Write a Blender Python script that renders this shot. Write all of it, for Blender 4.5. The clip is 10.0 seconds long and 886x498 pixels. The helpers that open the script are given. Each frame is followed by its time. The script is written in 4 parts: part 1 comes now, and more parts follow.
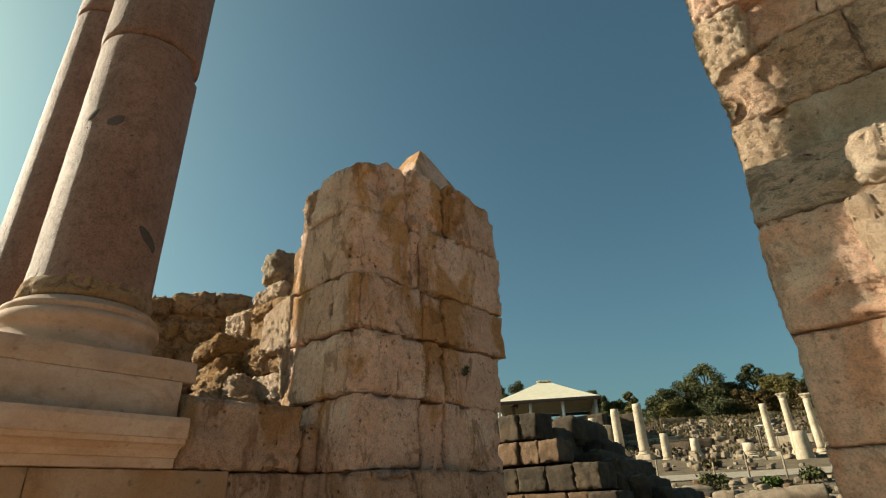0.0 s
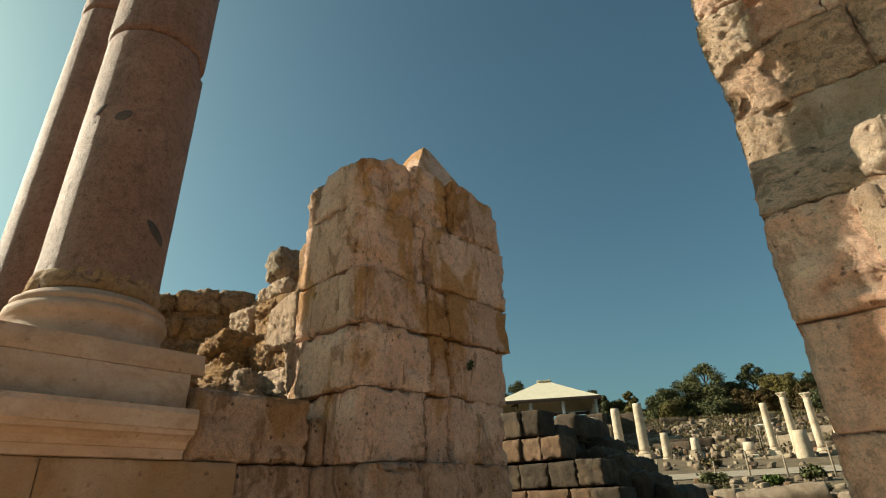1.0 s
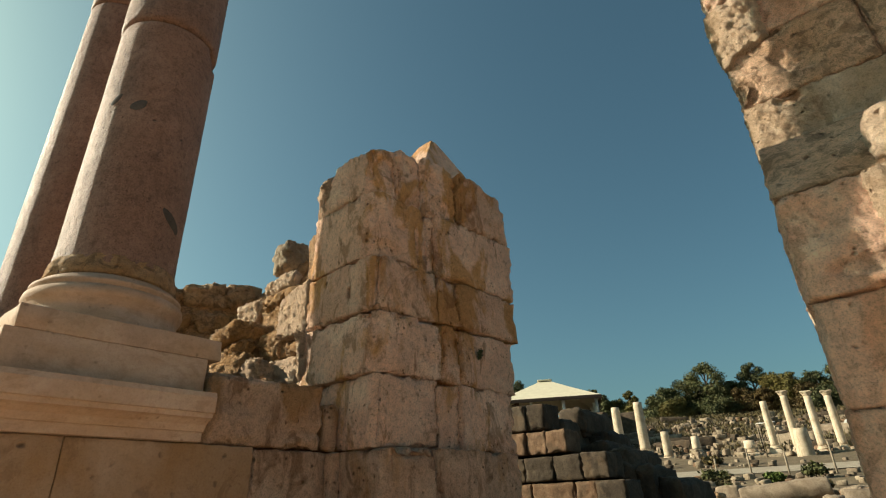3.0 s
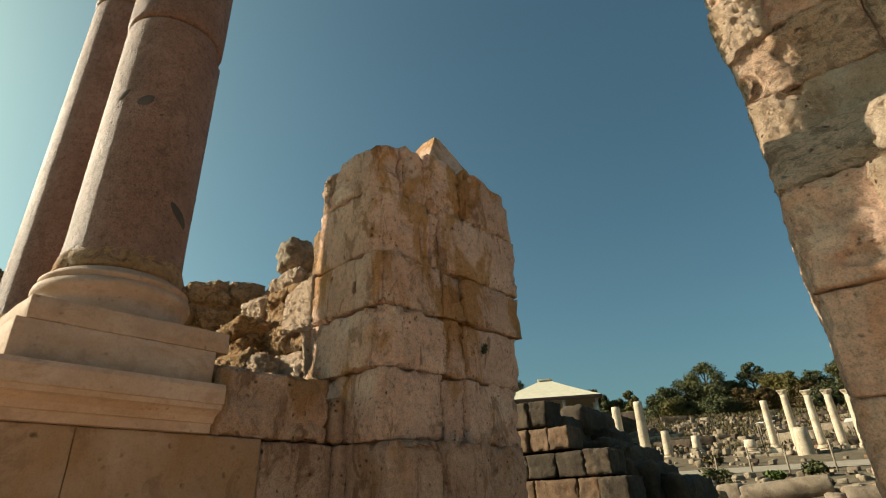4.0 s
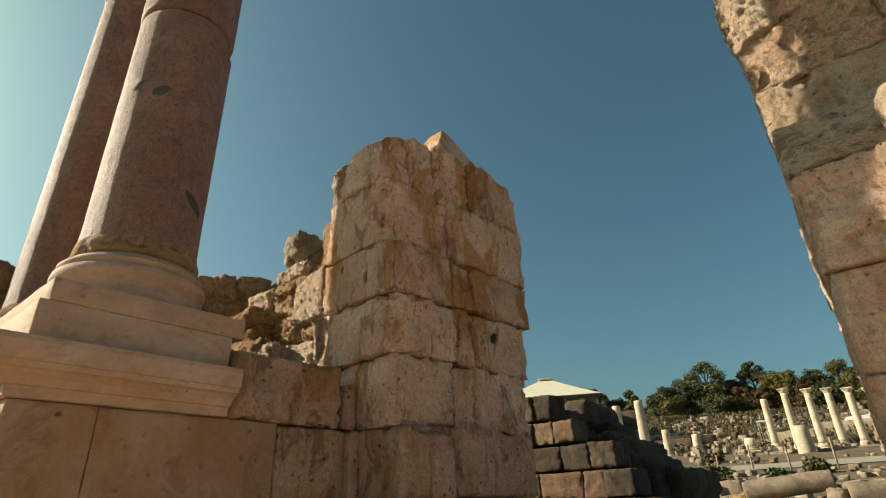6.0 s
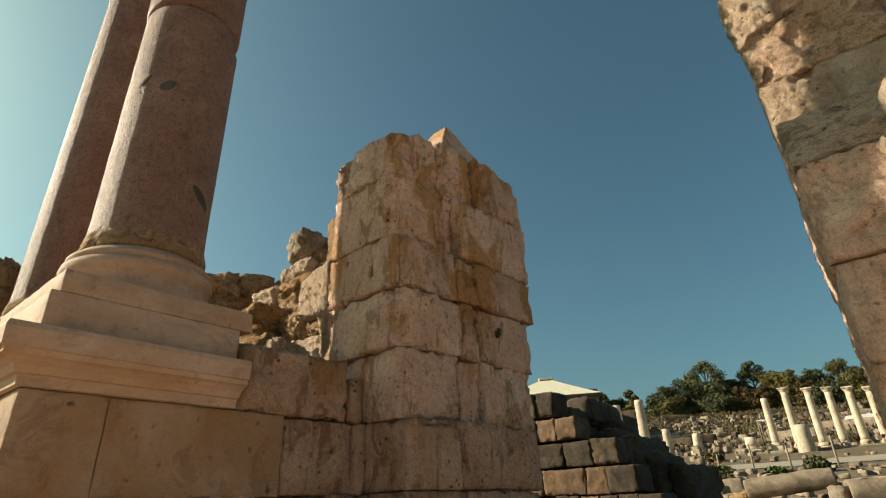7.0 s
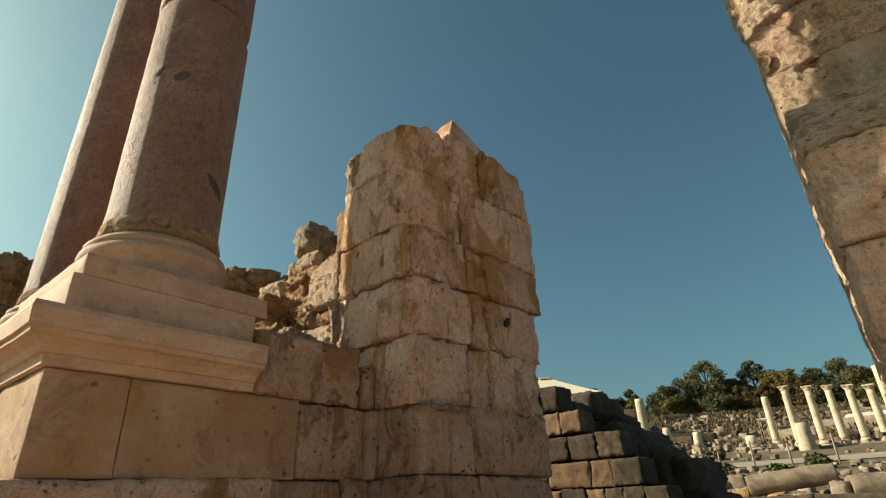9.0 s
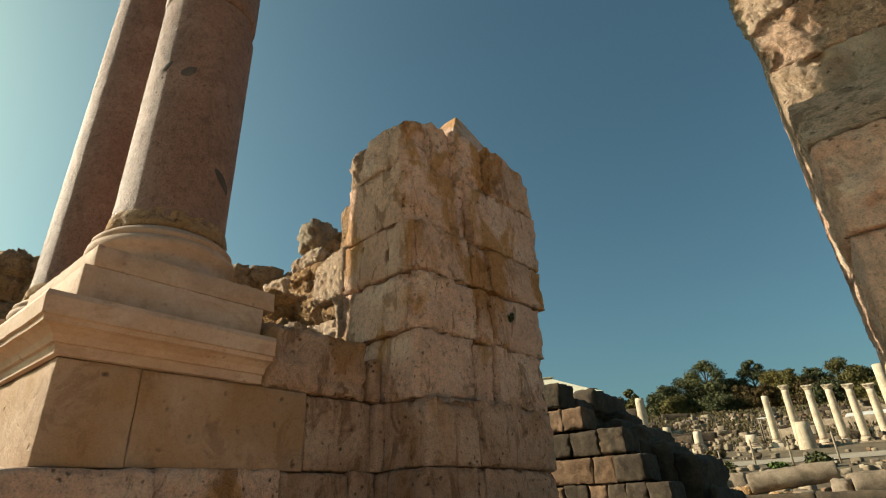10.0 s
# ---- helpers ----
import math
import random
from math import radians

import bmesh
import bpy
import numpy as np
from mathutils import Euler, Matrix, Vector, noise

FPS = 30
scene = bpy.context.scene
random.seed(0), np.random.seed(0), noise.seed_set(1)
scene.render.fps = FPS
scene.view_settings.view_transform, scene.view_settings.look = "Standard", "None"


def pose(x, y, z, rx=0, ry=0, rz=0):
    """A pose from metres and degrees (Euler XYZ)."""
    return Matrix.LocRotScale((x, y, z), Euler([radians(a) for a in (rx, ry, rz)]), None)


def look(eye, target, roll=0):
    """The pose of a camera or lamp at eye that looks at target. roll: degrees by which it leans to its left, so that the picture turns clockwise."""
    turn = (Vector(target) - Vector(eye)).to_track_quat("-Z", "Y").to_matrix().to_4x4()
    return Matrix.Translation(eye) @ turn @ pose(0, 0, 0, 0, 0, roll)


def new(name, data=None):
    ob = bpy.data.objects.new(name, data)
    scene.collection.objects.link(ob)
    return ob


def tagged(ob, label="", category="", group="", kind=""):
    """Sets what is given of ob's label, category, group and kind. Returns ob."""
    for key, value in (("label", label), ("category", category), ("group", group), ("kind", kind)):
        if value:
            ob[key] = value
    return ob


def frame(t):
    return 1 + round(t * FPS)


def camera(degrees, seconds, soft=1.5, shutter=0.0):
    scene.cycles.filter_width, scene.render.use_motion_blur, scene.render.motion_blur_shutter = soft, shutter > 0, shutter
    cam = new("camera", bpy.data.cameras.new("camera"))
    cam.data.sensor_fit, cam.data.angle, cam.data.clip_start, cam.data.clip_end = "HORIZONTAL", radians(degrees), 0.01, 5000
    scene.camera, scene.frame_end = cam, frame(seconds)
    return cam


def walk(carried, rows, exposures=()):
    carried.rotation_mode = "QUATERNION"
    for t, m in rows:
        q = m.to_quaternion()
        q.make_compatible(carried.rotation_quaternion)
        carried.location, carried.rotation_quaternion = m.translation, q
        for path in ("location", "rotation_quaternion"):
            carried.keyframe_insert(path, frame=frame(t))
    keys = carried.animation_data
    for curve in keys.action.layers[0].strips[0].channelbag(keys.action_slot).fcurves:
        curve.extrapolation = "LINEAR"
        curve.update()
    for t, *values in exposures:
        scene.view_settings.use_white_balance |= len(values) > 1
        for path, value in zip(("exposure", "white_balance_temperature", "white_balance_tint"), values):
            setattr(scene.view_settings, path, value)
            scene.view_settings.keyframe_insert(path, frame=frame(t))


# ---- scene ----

cam = camera(79.7, 10.0, soft=1.1)
ROWS = [
    (0.0, 0.0000, 0.0000, 1.7000, 115.498, 1.895, -50.325),
    (0.5, -0.0177, 0.0209, 1.6709, 115.509, 1.921, -50.326),
    (1.0, -0.0354, 0.0417, 1.6418, 115.520, 1.947, -50.328),
    (1.5, -0.0531, 0.0626, 1.6128, 115.531, 1.973, -50.329),
    (2.0, -0.0709, 0.0834, 1.5837, 115.542, 1.999, -50.331),
    (2.5, -0.0886, 0.1043, 1.5546, 115.553, 2.025, -50.332),
    (4.0, -0.1417, 0.1668, 1.4673, 115.585, 2.103, -50.337),
    (4.5, -0.1594, 0.1877, 1.4383, 115.596, 2.129, -50.338),
    (5.0, -0.1772, 0.2085, 1.4092, 115.607, 2.154, -50.339),
    (5.5, -0.1949, 0.2294, 1.3801, 115.618, 2.180, -50.341),
    (7.0, -0.2480, 0.2919, 1.2928, 115.651, 2.258, -50.345),
    (7.5, -0.2657, 0.3128, 1.2638, 115.662, 2.284, -50.347),
    (8.0, -0.2835, 0.3336, 1.2347, 115.673, 2.310, -50.348),
    (8.5, -0.3012, 0.3545, 1.2056, 115.684, 2.336, -50.350),
    (9.0, -0.3189, 0.3753, 1.1765, 115.694, 2.362, -50.351),
    (9.5, -0.3366, 0.3962, 1.1474, 115.705, 2.388, -50.352),
    (10.0, -0.3543, 0.4170, 1.1183, 115.716, 2.414, -50.354),
]
EXPOSURE = 0.62
walk(cam, [(t, pose(*p)) for t, *p in ROWS], [(0.0, EXPOSURE, 6900, 10), (10.0, EXPOSURE, 6900, 10)])

# ---- world and sun ----
SUN_AZ, SUN_EL = -28.8, 28.0  # degrees from +y towards +x, degrees above the horizon
world = bpy.data.worlds.new("sky")
scene.world = world
world.use_nodes = True
wn = world.node_tree
sky = wn.nodes.new("ShaderNodeTexSky")
sky.sky_type, sky.sun_disc = "NISHITA", False
sky.sun_elevation, sky.sun_rotation = radians(SUN_EL), radians(SUN_AZ)
sky.air_density, sky.dust_density, sky.ozone_density = 0.92, 3.0, 2.6
back = wn.nodes["Background"]
back.inputs["Strength"].default_value = 0.073
haze = wn.nodes.new("ShaderNodeMix")
haze.data_type, haze.blend_type = "RGBA", "MULTIPLY"
haze.inputs[0].default_value = 1.0
haze.inputs[7].default_value = (0.715, 1.04, 0.875, 1)  # the teal cast of the hazy air
wn.links.new(sky.outputs[0], haze.inputs[6])
wn.links.new(haze.outputs[2], back.inputs[0])
sun = new("sun", bpy.data.lights.new("sun", "SUN"))
sun.data.energy, sun.data.angle, sun.data.color = 5.1, radians(0.55), (1.0, 0.905, 0.725)
az, el = radians(SUN_AZ), radians(SUN_EL)
to_sun = Vector((math.sin(az) * math.cos(el), math.cos(az) * math.cos(el), math.sin(el)))
sun.matrix_world = look(to_sun * 60, (0, 0, 0))


# ---- materials ----
def nodes_of(name):
    m = bpy.data.materials.new(name)
    m.use_nodes = True
    return m, m.node_tree.nodes, m.node_tree.links, m.node_tree.nodes["Principled BSDF"]


def noise_node(nt, ln, where, scale, detail=6.0, rough=0.6, warp=0.0):
    n = nt.new("ShaderNodeTexNoise")
    n.inputs["Scale"].default_value, n.inputs["Detail"].default_value = scale, detail
    n.inputs["Roughness"].default_value, n.inputs["Distortion"].default_value = rough, warp
    ln.new(where, n.inputs["Vector"])
    return n.outputs["Fac"]


def ramp_node(nt, ln, fac, stops):
    r = nt.new("ShaderNodeValToRGB")
    while len(r.color_ramp.elements) < len(stops):
        r.color_ramp.elements.new(0.5)
    for e, (at, c) in zip(r.color_ramp.elements, stops):
        e.position = at
        e.color = (*c, 1) if not isinstance(c, float) else (c, c, c, 1)
    ln.new(fac, r.inputs[0])
    return r.outputs[0]


def mix_node(nt, ln, fac, a, b, kind="MIX"):
    m = nt.new("ShaderNodeMix")
    m.data_type, m.blend_type = "RGBA", kind
    for sock, v in ((m.inputs[0], fac), (m.inputs[6], a), (m.inputs[7], b)):
        if isinstance(v, (int, float)):
            sock.default_value = v
        elif isinstance(v, tuple):
            sock.default_value = (*v, 1)
        else:
            ln.new(v, sock)
    return m.outputs[2]


def place_node(nt, ln, stretch=(1, 1, 1), own=True):
    """World place, moved by the object's random number so that no two stones share their marks."""
    g = nt.new("ShaderNodeNewGeometry")
    out = g.outputs["Position"]
    if own:
        o = nt.new("ShaderNodeObjectInfo")
        mul = nt.new("ShaderNodeVectorMath")
        mul.operation = "SCALE"
        mul.inputs[0].default_value = (7.0, 3.0, 11.0)
        ln.new(o.outputs["Random"], mul.inputs["Scale"])
        add = nt.new("ShaderNodeVectorMath")
        add.operation = "ADD"
        ln.new(out, add.inputs[0])
        ln.new(mul.outputs[0], add.inputs[1])
        out = add.outputs[0]
    if stretch != (1, 1, 1):
        v = nt.new("ShaderNodeVectorMath")
        v.operation = "MULTIPLY"
        v.inputs[1].default_value = stretch
        ln.new(out, v.inputs[0])
        out = v.outputs[0]
    return out


def stone_material(name, dark, mid, light, stain, stain_amount=0.5, pits=0.5, relief=0.5, rough=0.9, grain=1.0, streak=True, dirt=0.55, pit_size=24, speckle=0.8, deep=0.03):
    m, nt, ln, bsdf = nodes_of(name)
    at = place_node(nt, ln)
    big = noise_node(nt, ln, at, 1.6 * grain, 5, 0.6, 0.4)
    fine = noise_node(nt, ln, at, 26 * grain, 8, 0.7)
    col = ramp_node(nt, ln, big, [(0.3, dark), (0.5, mid), (0.72, light)])
    speck = ramp_node(nt, ln, fine, [(0.32, (0.48, 0.43, 0.38)), (0.47, (0.95, 0.94, 0.93)), (0.7, (1.2, 1.18, 1.14))])
    col = mix_node(nt, ln, speckle, col, speck, "MULTIPLY")
    run = place_node(nt, ln, (2.6, 2.6, 0.55) if streak else (1.5, 1.5, 1.5))
    st = ramp_node(nt, ln, noise_node(nt, ln, run, 1.5, 6, 0.65, 0.6), [(0.53, 0.0), (0.61, 1.0)])
    amount = nt.new("ShaderNodeMath")
    amount.operation = "MULTIPLY"
    amount.inputs[1].default_value = stain_amount
    ln.new(st, amount.inputs[0])
    col = mix_node(nt, ln, amount.outputs[0], col, stain)
    crust = ramp_node(nt, ln, noise_node(nt, ln, at, 4.5 * grain, 9, 0.72, 0.8), [(0.5, 0.0), (0.64, 1.0)])
    cf = nt.new("ShaderNodeMath")
    cf.operation = "MULTIPLY"
    cf.inputs[1].default_value = 0.45
    ln.new(crust, cf.inputs[0])
    col = mix_node(nt, ln, cf.outputs[0], col, tuple(min(0.9, c * 1.12) for c in light))
    grime = ramp_node(nt, ln, noise_node(nt, ln, at, 7.0 * grain, 10, 0.75, 0.5), [(0.3, dirt), (0.42, 0.0)])
    col = mix_node(nt, ln, grime, col, tuple(c * 0.5 for c in dark))
    info = nt.new("ShaderNodeObjectInfo")
    tone = ramp_node(nt, ln, info.outputs["Random"], [(0.0, (0.84, 0.82, 0.8)), (0.5, (1.0, 0.98, 0.95)), (1.0, (1.12, 1.12, 1.12))])
    col = mix_node(nt, ln, 1.0, col, tone, "MULTIPLY")
    # pits: dark small holes
    vor = nt.new("ShaderNodeTexVoronoi")
    vor.inputs["Scale"].default_value = pit_size * grain
    vor.inputs["Randomness"].default_value = 1.0
    ln.new(at, vor.inputs["Vector"])
    hole = ramp_node(nt, ln, vor.outputs["Distance"], [(0.08, 1.0), (0.26, 0.0)])
    where = ramp_node(nt, ln, noise_node(nt, ln, at, 3.4 * grain, 4, 0.6), [(0.48, 0.0), (0.62, 1.0)])
    pit = mix_node(nt, ln, 1.0, hole, where, "MULTIPLY")
    pf = nt.new("ShaderNodeMath")
    pf.operation = "MULTIPLY"
    pf.inputs[1].default_value = pits
    ln.new(pit, pf.inputs[0])
    col = mix_node(nt, ln, pf.outputs[0], col, tuple(c * 0.35 for c in dark))
    ln.new(col, bsdf.inputs["Base Color"])
    bsdf.inputs["Roughness"].default_value = rough
    bsdf.inputs["Specular IOR Level"].default_value = 0.25
    # relief
    h1 = noise_node(nt, ln, at, 9 * grain, 10, 0.68)
    sub = nt.new("ShaderNodeMath")
    sub.operation = "SUBTRACT"
    ln.new(h1, sub.inputs[0])
    ln.new(pf.outputs[0], sub.inputs[1])
    b = nt.new("ShaderNodeBump")
    b.inputs["Strength"].default_value, b.inputs["Distance"].default_value = relief, deep / grain
    h2 = nt.new("ShaderNodeMath")
    h2.operation = "MULTIPLY_ADD"
    h2.inputs[1].default_value = 0.35
    ln.new(noise_node(nt, ln, at, 45 * grain, 6, 0.7), h2.inputs[0])
    ln.new(sub.outputs[0], h2.inputs[2])
    ln.new(h2.outputs[0], b.inputs["Height"])
    ln.new(b.outputs[0], bsdf.inputs["Normal"])
    return m


def weathered_material(name, base, pale, stain, dark, stained=0.7, darkened=0.5, crust=(0.1, 0.09, 0.08), crusted=0.0, pits=0.8, pit_size=30, relief=0.8, deep=0.03, rough=0.9, runs=0.45, spread=(0.46, 0.6), grain=0.6, vary=1.0):
    """Old stone: pale and base patches, mineral stains that run down over the joints, crust, pits and grain."""
    m, nt, ln, bsdf = nodes_of(name)
    at = place_node(nt, ln)
    wall = place_node(nt, ln, (1.0, 1.0, runs), own=False)

    def scaled(fac, k):
        n = nt.new("ShaderNodeMath")
        n.operation = "MULTIPLY"
        n.inputs[1].default_value = k
        ln.new(fac, n.inputs[0])
        return n.outputs[0]

    col = ramp_node(nt, ln, noise_node(nt, ln, at, 2.3, 7, 0.62, 0.5), [(0.34, tuple(c * 0.86 for c in base)), (0.5, base), (0.66, pale)])
    soft = ramp_node(nt, ln, noise_node(nt, ln, wall, 1.7, 7, 0.58, 0.5), [(spread[0], 0.0), (spread[1], 1.0)])
    col = mix_node(nt, ln, scaled(soft, stained), col, stain)
    deepstain = ramp_node(nt, ln, noise_node(nt, ln, wall, 4.6, 8, 0.66, 0.9), [(0.54, 0.0), (0.62, 1.0)])
    col = mix_node(nt, ln, scaled(deepstain, darkened), col, dark)
    if crusted:
        lich = ramp_node(nt, ln, noise_node(nt, ln, at, 8.0, 11, 0.74, 0.6), [(0.5, 0.0), (0.58, 1.0)])
        col = mix_node(nt, ln, scaled(lich, crusted), col, crust)
    for size, k in ((19, 0.8), (75, 1.0)):
        fine = ramp_node(nt, ln, noise_node(nt, ln, at, size, 8, 0.72), [(0.34, (0.6, 0.57, 0.54)), (0.46, (1.0, 1.0, 1.0)), (0.66, (1.25, 1.24, 1.22))])
        col = mix_node(nt, ln, grain * k, col, fine, "MULTIPLY")
    info = nt.new("ShaderNodeObjectInfo")
    tone = ramp_node(nt, ln, info.outputs["Random"], [(0.0, (0.88, 0.85, 0.82)), (0.5, (1.0, 0.99, 0.98)), (1.0, (1.08, 1.09, 1.1))])
    col = mix_node(nt, ln, vary, col, tone, "MULTIPLY")
    holes = None
    for size, lo, hi, cut in ((pit_size, 0.06, 0.21, 0.47), (pit_size * 0.42, 0.05, 0.16, 0.53)):
        vor = nt.new("ShaderNodeTexVoronoi")
        vor.inputs["Scale"].default_value = size
        warp = nt.new("ShaderNodeVectorMath")
        warp.operation = "MULTIPLY_ADD"
        warp.inputs[1].default_value = (0.035, 0.035, 0.035)
        nz = nt.new("ShaderNodeTexNoise")
        nz.inputs["Scale"].default_value = 22
        ln.new(at, nz.inputs["Vector"])
        ln.new(nz.outputs["Color"], warp.inputs[0])
        ln.new(at, warp.inputs[2])
        ln.new(warp.outputs[0], vor.inputs["Vector"])
        hole = ramp_node(nt, ln, vor.outputs["Distance"], [(lo, 1.0), (hi, 0.0)])
        mask = ramp_node(nt, ln, noise_node(nt, ln, at, 2.8 + size * 0.03, 5, 0.6), [(cut, 0.0), (cut + 0.09, 1.0)])
        hole = mix_node(nt, ln, 1.0, hole, mask, "MULTIPLY")
        holes = hole if holes is None else mix_node(nt, ln, 1.0, holes, hole, "LIGHTEN")
    pit = scaled(holes, pits)
    col = mix_node(nt, ln, scaled(holes, pits * 0.75), col, tuple(c * 0.5 for c in dark))
    ln.new(col, bsdf.inputs["Base Color"])
    bsdf.inputs["Roughness"].default_value = rough
    bsdf.inputs["Specular IOR Level"].default_value = 0.25
    h = nt.new("ShaderNodeMath")
    h.operation = "SUBTRACT"
    ln.new(noise_node(nt, ln, at, 15, 12, 0.78, 0.3), h.inputs[0])
    ln.new(pit, h.inputs[1])
    b = nt.new("ShaderNodeBump")
    b.inputs["Strength"].default_value, b.inputs["Distance"].default_value = relief, deep
    ln.new(h.outputs[0], b.inputs["Height"])
    ln.new(b.outputs[0], bsdf.inputs["Normal"])
    return m


ASHLAR = weathered_material("warm_limestone", (0.8, 0.55, 0.415), (0.86, 0.66, 0.525), (0.54, 0.285, 0.1), (0.26, 0.12, 0.045), 0.85, 0.6, pits=1.0, pit_size=15, relief=1.0, deep=0.06, spread=(0.51, 0.57), grain=0.85)
STAINED = weathered_material("brown_stained_limestone", (0.58, 0.385, 0.272), (0.66, 0.475, 0.355), (0.4, 0.21, 0.08), (0.2, 0.1, 0.045), 0.8, 0.6, pits=1.0, pit_size=12, relief=1.0, deep=0.06, spread=(0.48, 0.58), grain=0.85)
# for blocks in sun: some of the sunlit look is in the colour
SUNNY = weathered_material("sunlit_pale_limestone", (0.72, 0.545, 0.4), (0.82, 0.67, 0.53), (0.56, 0.37, 0.215), (0.3, 0.18, 0.095), 0.45, 0.4, pits=0.95, pit_size=13, relief=1.0, deep=0.1)
DRESSED = weathered_material("cream_dressed_stone", (0.475, 0.335, 0.25), (0.53, 0.395, 0.305), (0.41, 0.255, 0.14), (0.24, 0.14, 0.075), 0.5, 0.25, pits=0.6, pit_size=14, relief=0.35, deep=0.018, rough=0.78, runs=1.9, spread=(0.42, 0.66), grain=0.3, vary=0.3)
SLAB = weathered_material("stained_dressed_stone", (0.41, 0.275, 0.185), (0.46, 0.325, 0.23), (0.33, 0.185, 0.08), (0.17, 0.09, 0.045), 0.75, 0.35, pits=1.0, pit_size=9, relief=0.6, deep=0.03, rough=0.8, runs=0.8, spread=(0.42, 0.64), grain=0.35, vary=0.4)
PINKISH = weathered_material("rosy_limestone", (0.84, 0.565, 0.425), (0.87, 0.69, 0.54), (0.7, 0.38, 0.24), (0.4, 0.2, 0.11), 0.7, 0.45, (0.18, 0.14, 0.11), 0.12, pits=0.95, pit_size=13, relief=1.0, deep=0.08, runs=0.9, spread=(0.49, 0.58), grain=0.85)
LICHEN = weathered_material("pitted_grey_limestone", (0.8, 0.55, 0.39), (0.84, 0.63, 0.48), (0.6, 0.37, 0.22), (0.26, 0.155, 0.095), 0.5, 0.5, (0.16, 0.105, 0.065), 0.5, pits=1.0, pit_size=9, relief=1.0, deep=0.12, runs=1.0, grain=0.9)
RUBBLE = weathered_material("rough_rubble", (0.54, 0.35, 0.2), (0.64, 0.46, 0.3), (0.46, 0.255, 0.09), (0.18, 0.1, 0.05), 0.65, 0.5, (0.07, 0.055, 0.042), 0.5, pits=0.9, pit_size=16, relief=1.0, deep=0.1, runs=1.0)
BASALT = stone_material("dark_basalt", (0.038, 0.029, 0.022), (0.066, 0.05, 0.036), (0.11, 0.084, 0.06), (0.14, 0.09, 0.052), 0.4, 0.5, 0.6, 0.9, 1.3, False)
BROWN = stone_material("brown_block", (0.11, 0.068, 0.042), (0.17, 0.104, 0.064), (0.24, 0.155, 0.1), (0.065, 0.05, 0.037), 0.4, 0.4, 0.6, 0.9, 1.2, False)
GRANITE = weathered_material("pink_granite", (0.33, 0.2, 0.152), (0.42, 0.275, 0.215), (0.26, 0.145, 0.1), (0.13, 0.08, 0.06), 0.5, 0.35, pits=1.0, pit_size=26, relief=1.0, deep=0.05, rough=0.6, grain=1.0, vary=0.5)
MARBLE = stone_material("weathered_marble", (0.38, 0.3, 0.22), (0.5, 0.42, 0.32), (0.58, 0.5, 0.4), (0.27, 0.18, 0.11), 0.5, 0.3, 0.3, 0.7, 1.0)
DRUM = stone_material("weathered_grey_marble", (0.15, 0.115, 0.08), (0.22, 0.17, 0.128), (0.3, 0.245, 0.185), (0.11, 0.078, 0.052), 0.5, 0.4, 0.6, 0.85, 1.0, False)
PATCH = stone_material("grey_mortar", (0.07, 0.06, 0.054), (0.09, 0.078, 0.07), (0.12, 0.105, 0.092), (0.07, 0.058, 0.05), 0.3, 0.3, 0.3, 0.85, 3.0)
SOIL = stone_material("dry_soil", (0.085, 0.066, 0.043), (0.13, 0.1, 0.066), (0.19, 0.15, 0.1), (0.06, 0.056, 0.03), 0.6, 0.4, 0.8, 0.95, 0.5, False)
RUIN = stone_material("grey_brown_ruin_stone", (0.14, 0.11, 0.078), (0.235, 0.188, 0.136), (0.36, 0.295, 0.22), (0.09, 0.075, 0.058), 0.45, 0.4, 0.7, 0.92, 1.0, False)
# pale, so that the unseen ground throws warm light onto the walls
BOUNCE_PAVING = stone_material("bounce_paving", (0.48, 0.325, 0.22), (0.58, 0.4, 0.275), (0.66, 0.48, 0.34), (0.38, 0.245, 0.15), 0.4, 0.2, 0.3, 0.8, 0.8, False)
GRAVEL = stone_material("pale_gravel", (0.3, 0.26, 0.2), (0.36, 0.32, 0.26), (0.43, 0.39, 0.32), (0.27, 0.22, 0.16), 0.4, 0.3, 0.4, 0.95, 1.0, False)


def plain_material(name, a, b, rough, scale=6.0, metal=0.0, relief=0.1):
    m, nt, ln, bsdf = nodes_of(name)
    at = place_node(nt, ln)
    ln.new(ramp_node(nt, ln, noise_node(nt, ln, at, scale, 6, 0.6), [(0.35, a), (0.68, b)]), bsdf.inputs["Base Color"])
    bsdf.inputs["Roughness"].default_value, bsdf.inputs["Metallic"].default_value = rough, metal
    bp = nt.new("ShaderNodeBump")
    bp.inputs["Strength"].default_value, bp.inputs["Distance"].default_value = relief, 0.02
    ln.new(noise_node(nt, ln, at, scale * 4, 5, 0.6), bp.inputs["Height"])
    ln.new(bp.outputs[0], bsdf.inputs["Normal"])
    return m


def leaf_material(name, a, b, c):
    m, nt, ln, bsdf = nodes_of(name)
    g = nt.new("ShaderNodeNewGeometry")
    tint = ramp_node(nt, ln, g.outputs["Random Per Island"], [(0.0, a), (0.55, b), (1.0, c)])
    info = nt.new("ShaderNodeObjectInfo")
    tone = ramp_node(nt, ln, info.outputs["Random"], [(0.0, (0.75, 0.78, 0.75)), (1.0, (1.2, 1.15, 1.0))])
    ln.new(mix_node(nt, ln, 1.0, tint, tone, "MULTIPLY"), bsdf.inputs["Base Color"])
    bsdf.inputs["Roughness"].default_value = 0.7
    bsdf.inputs["Specular IOR Level"].default_value = 0.2
    return m


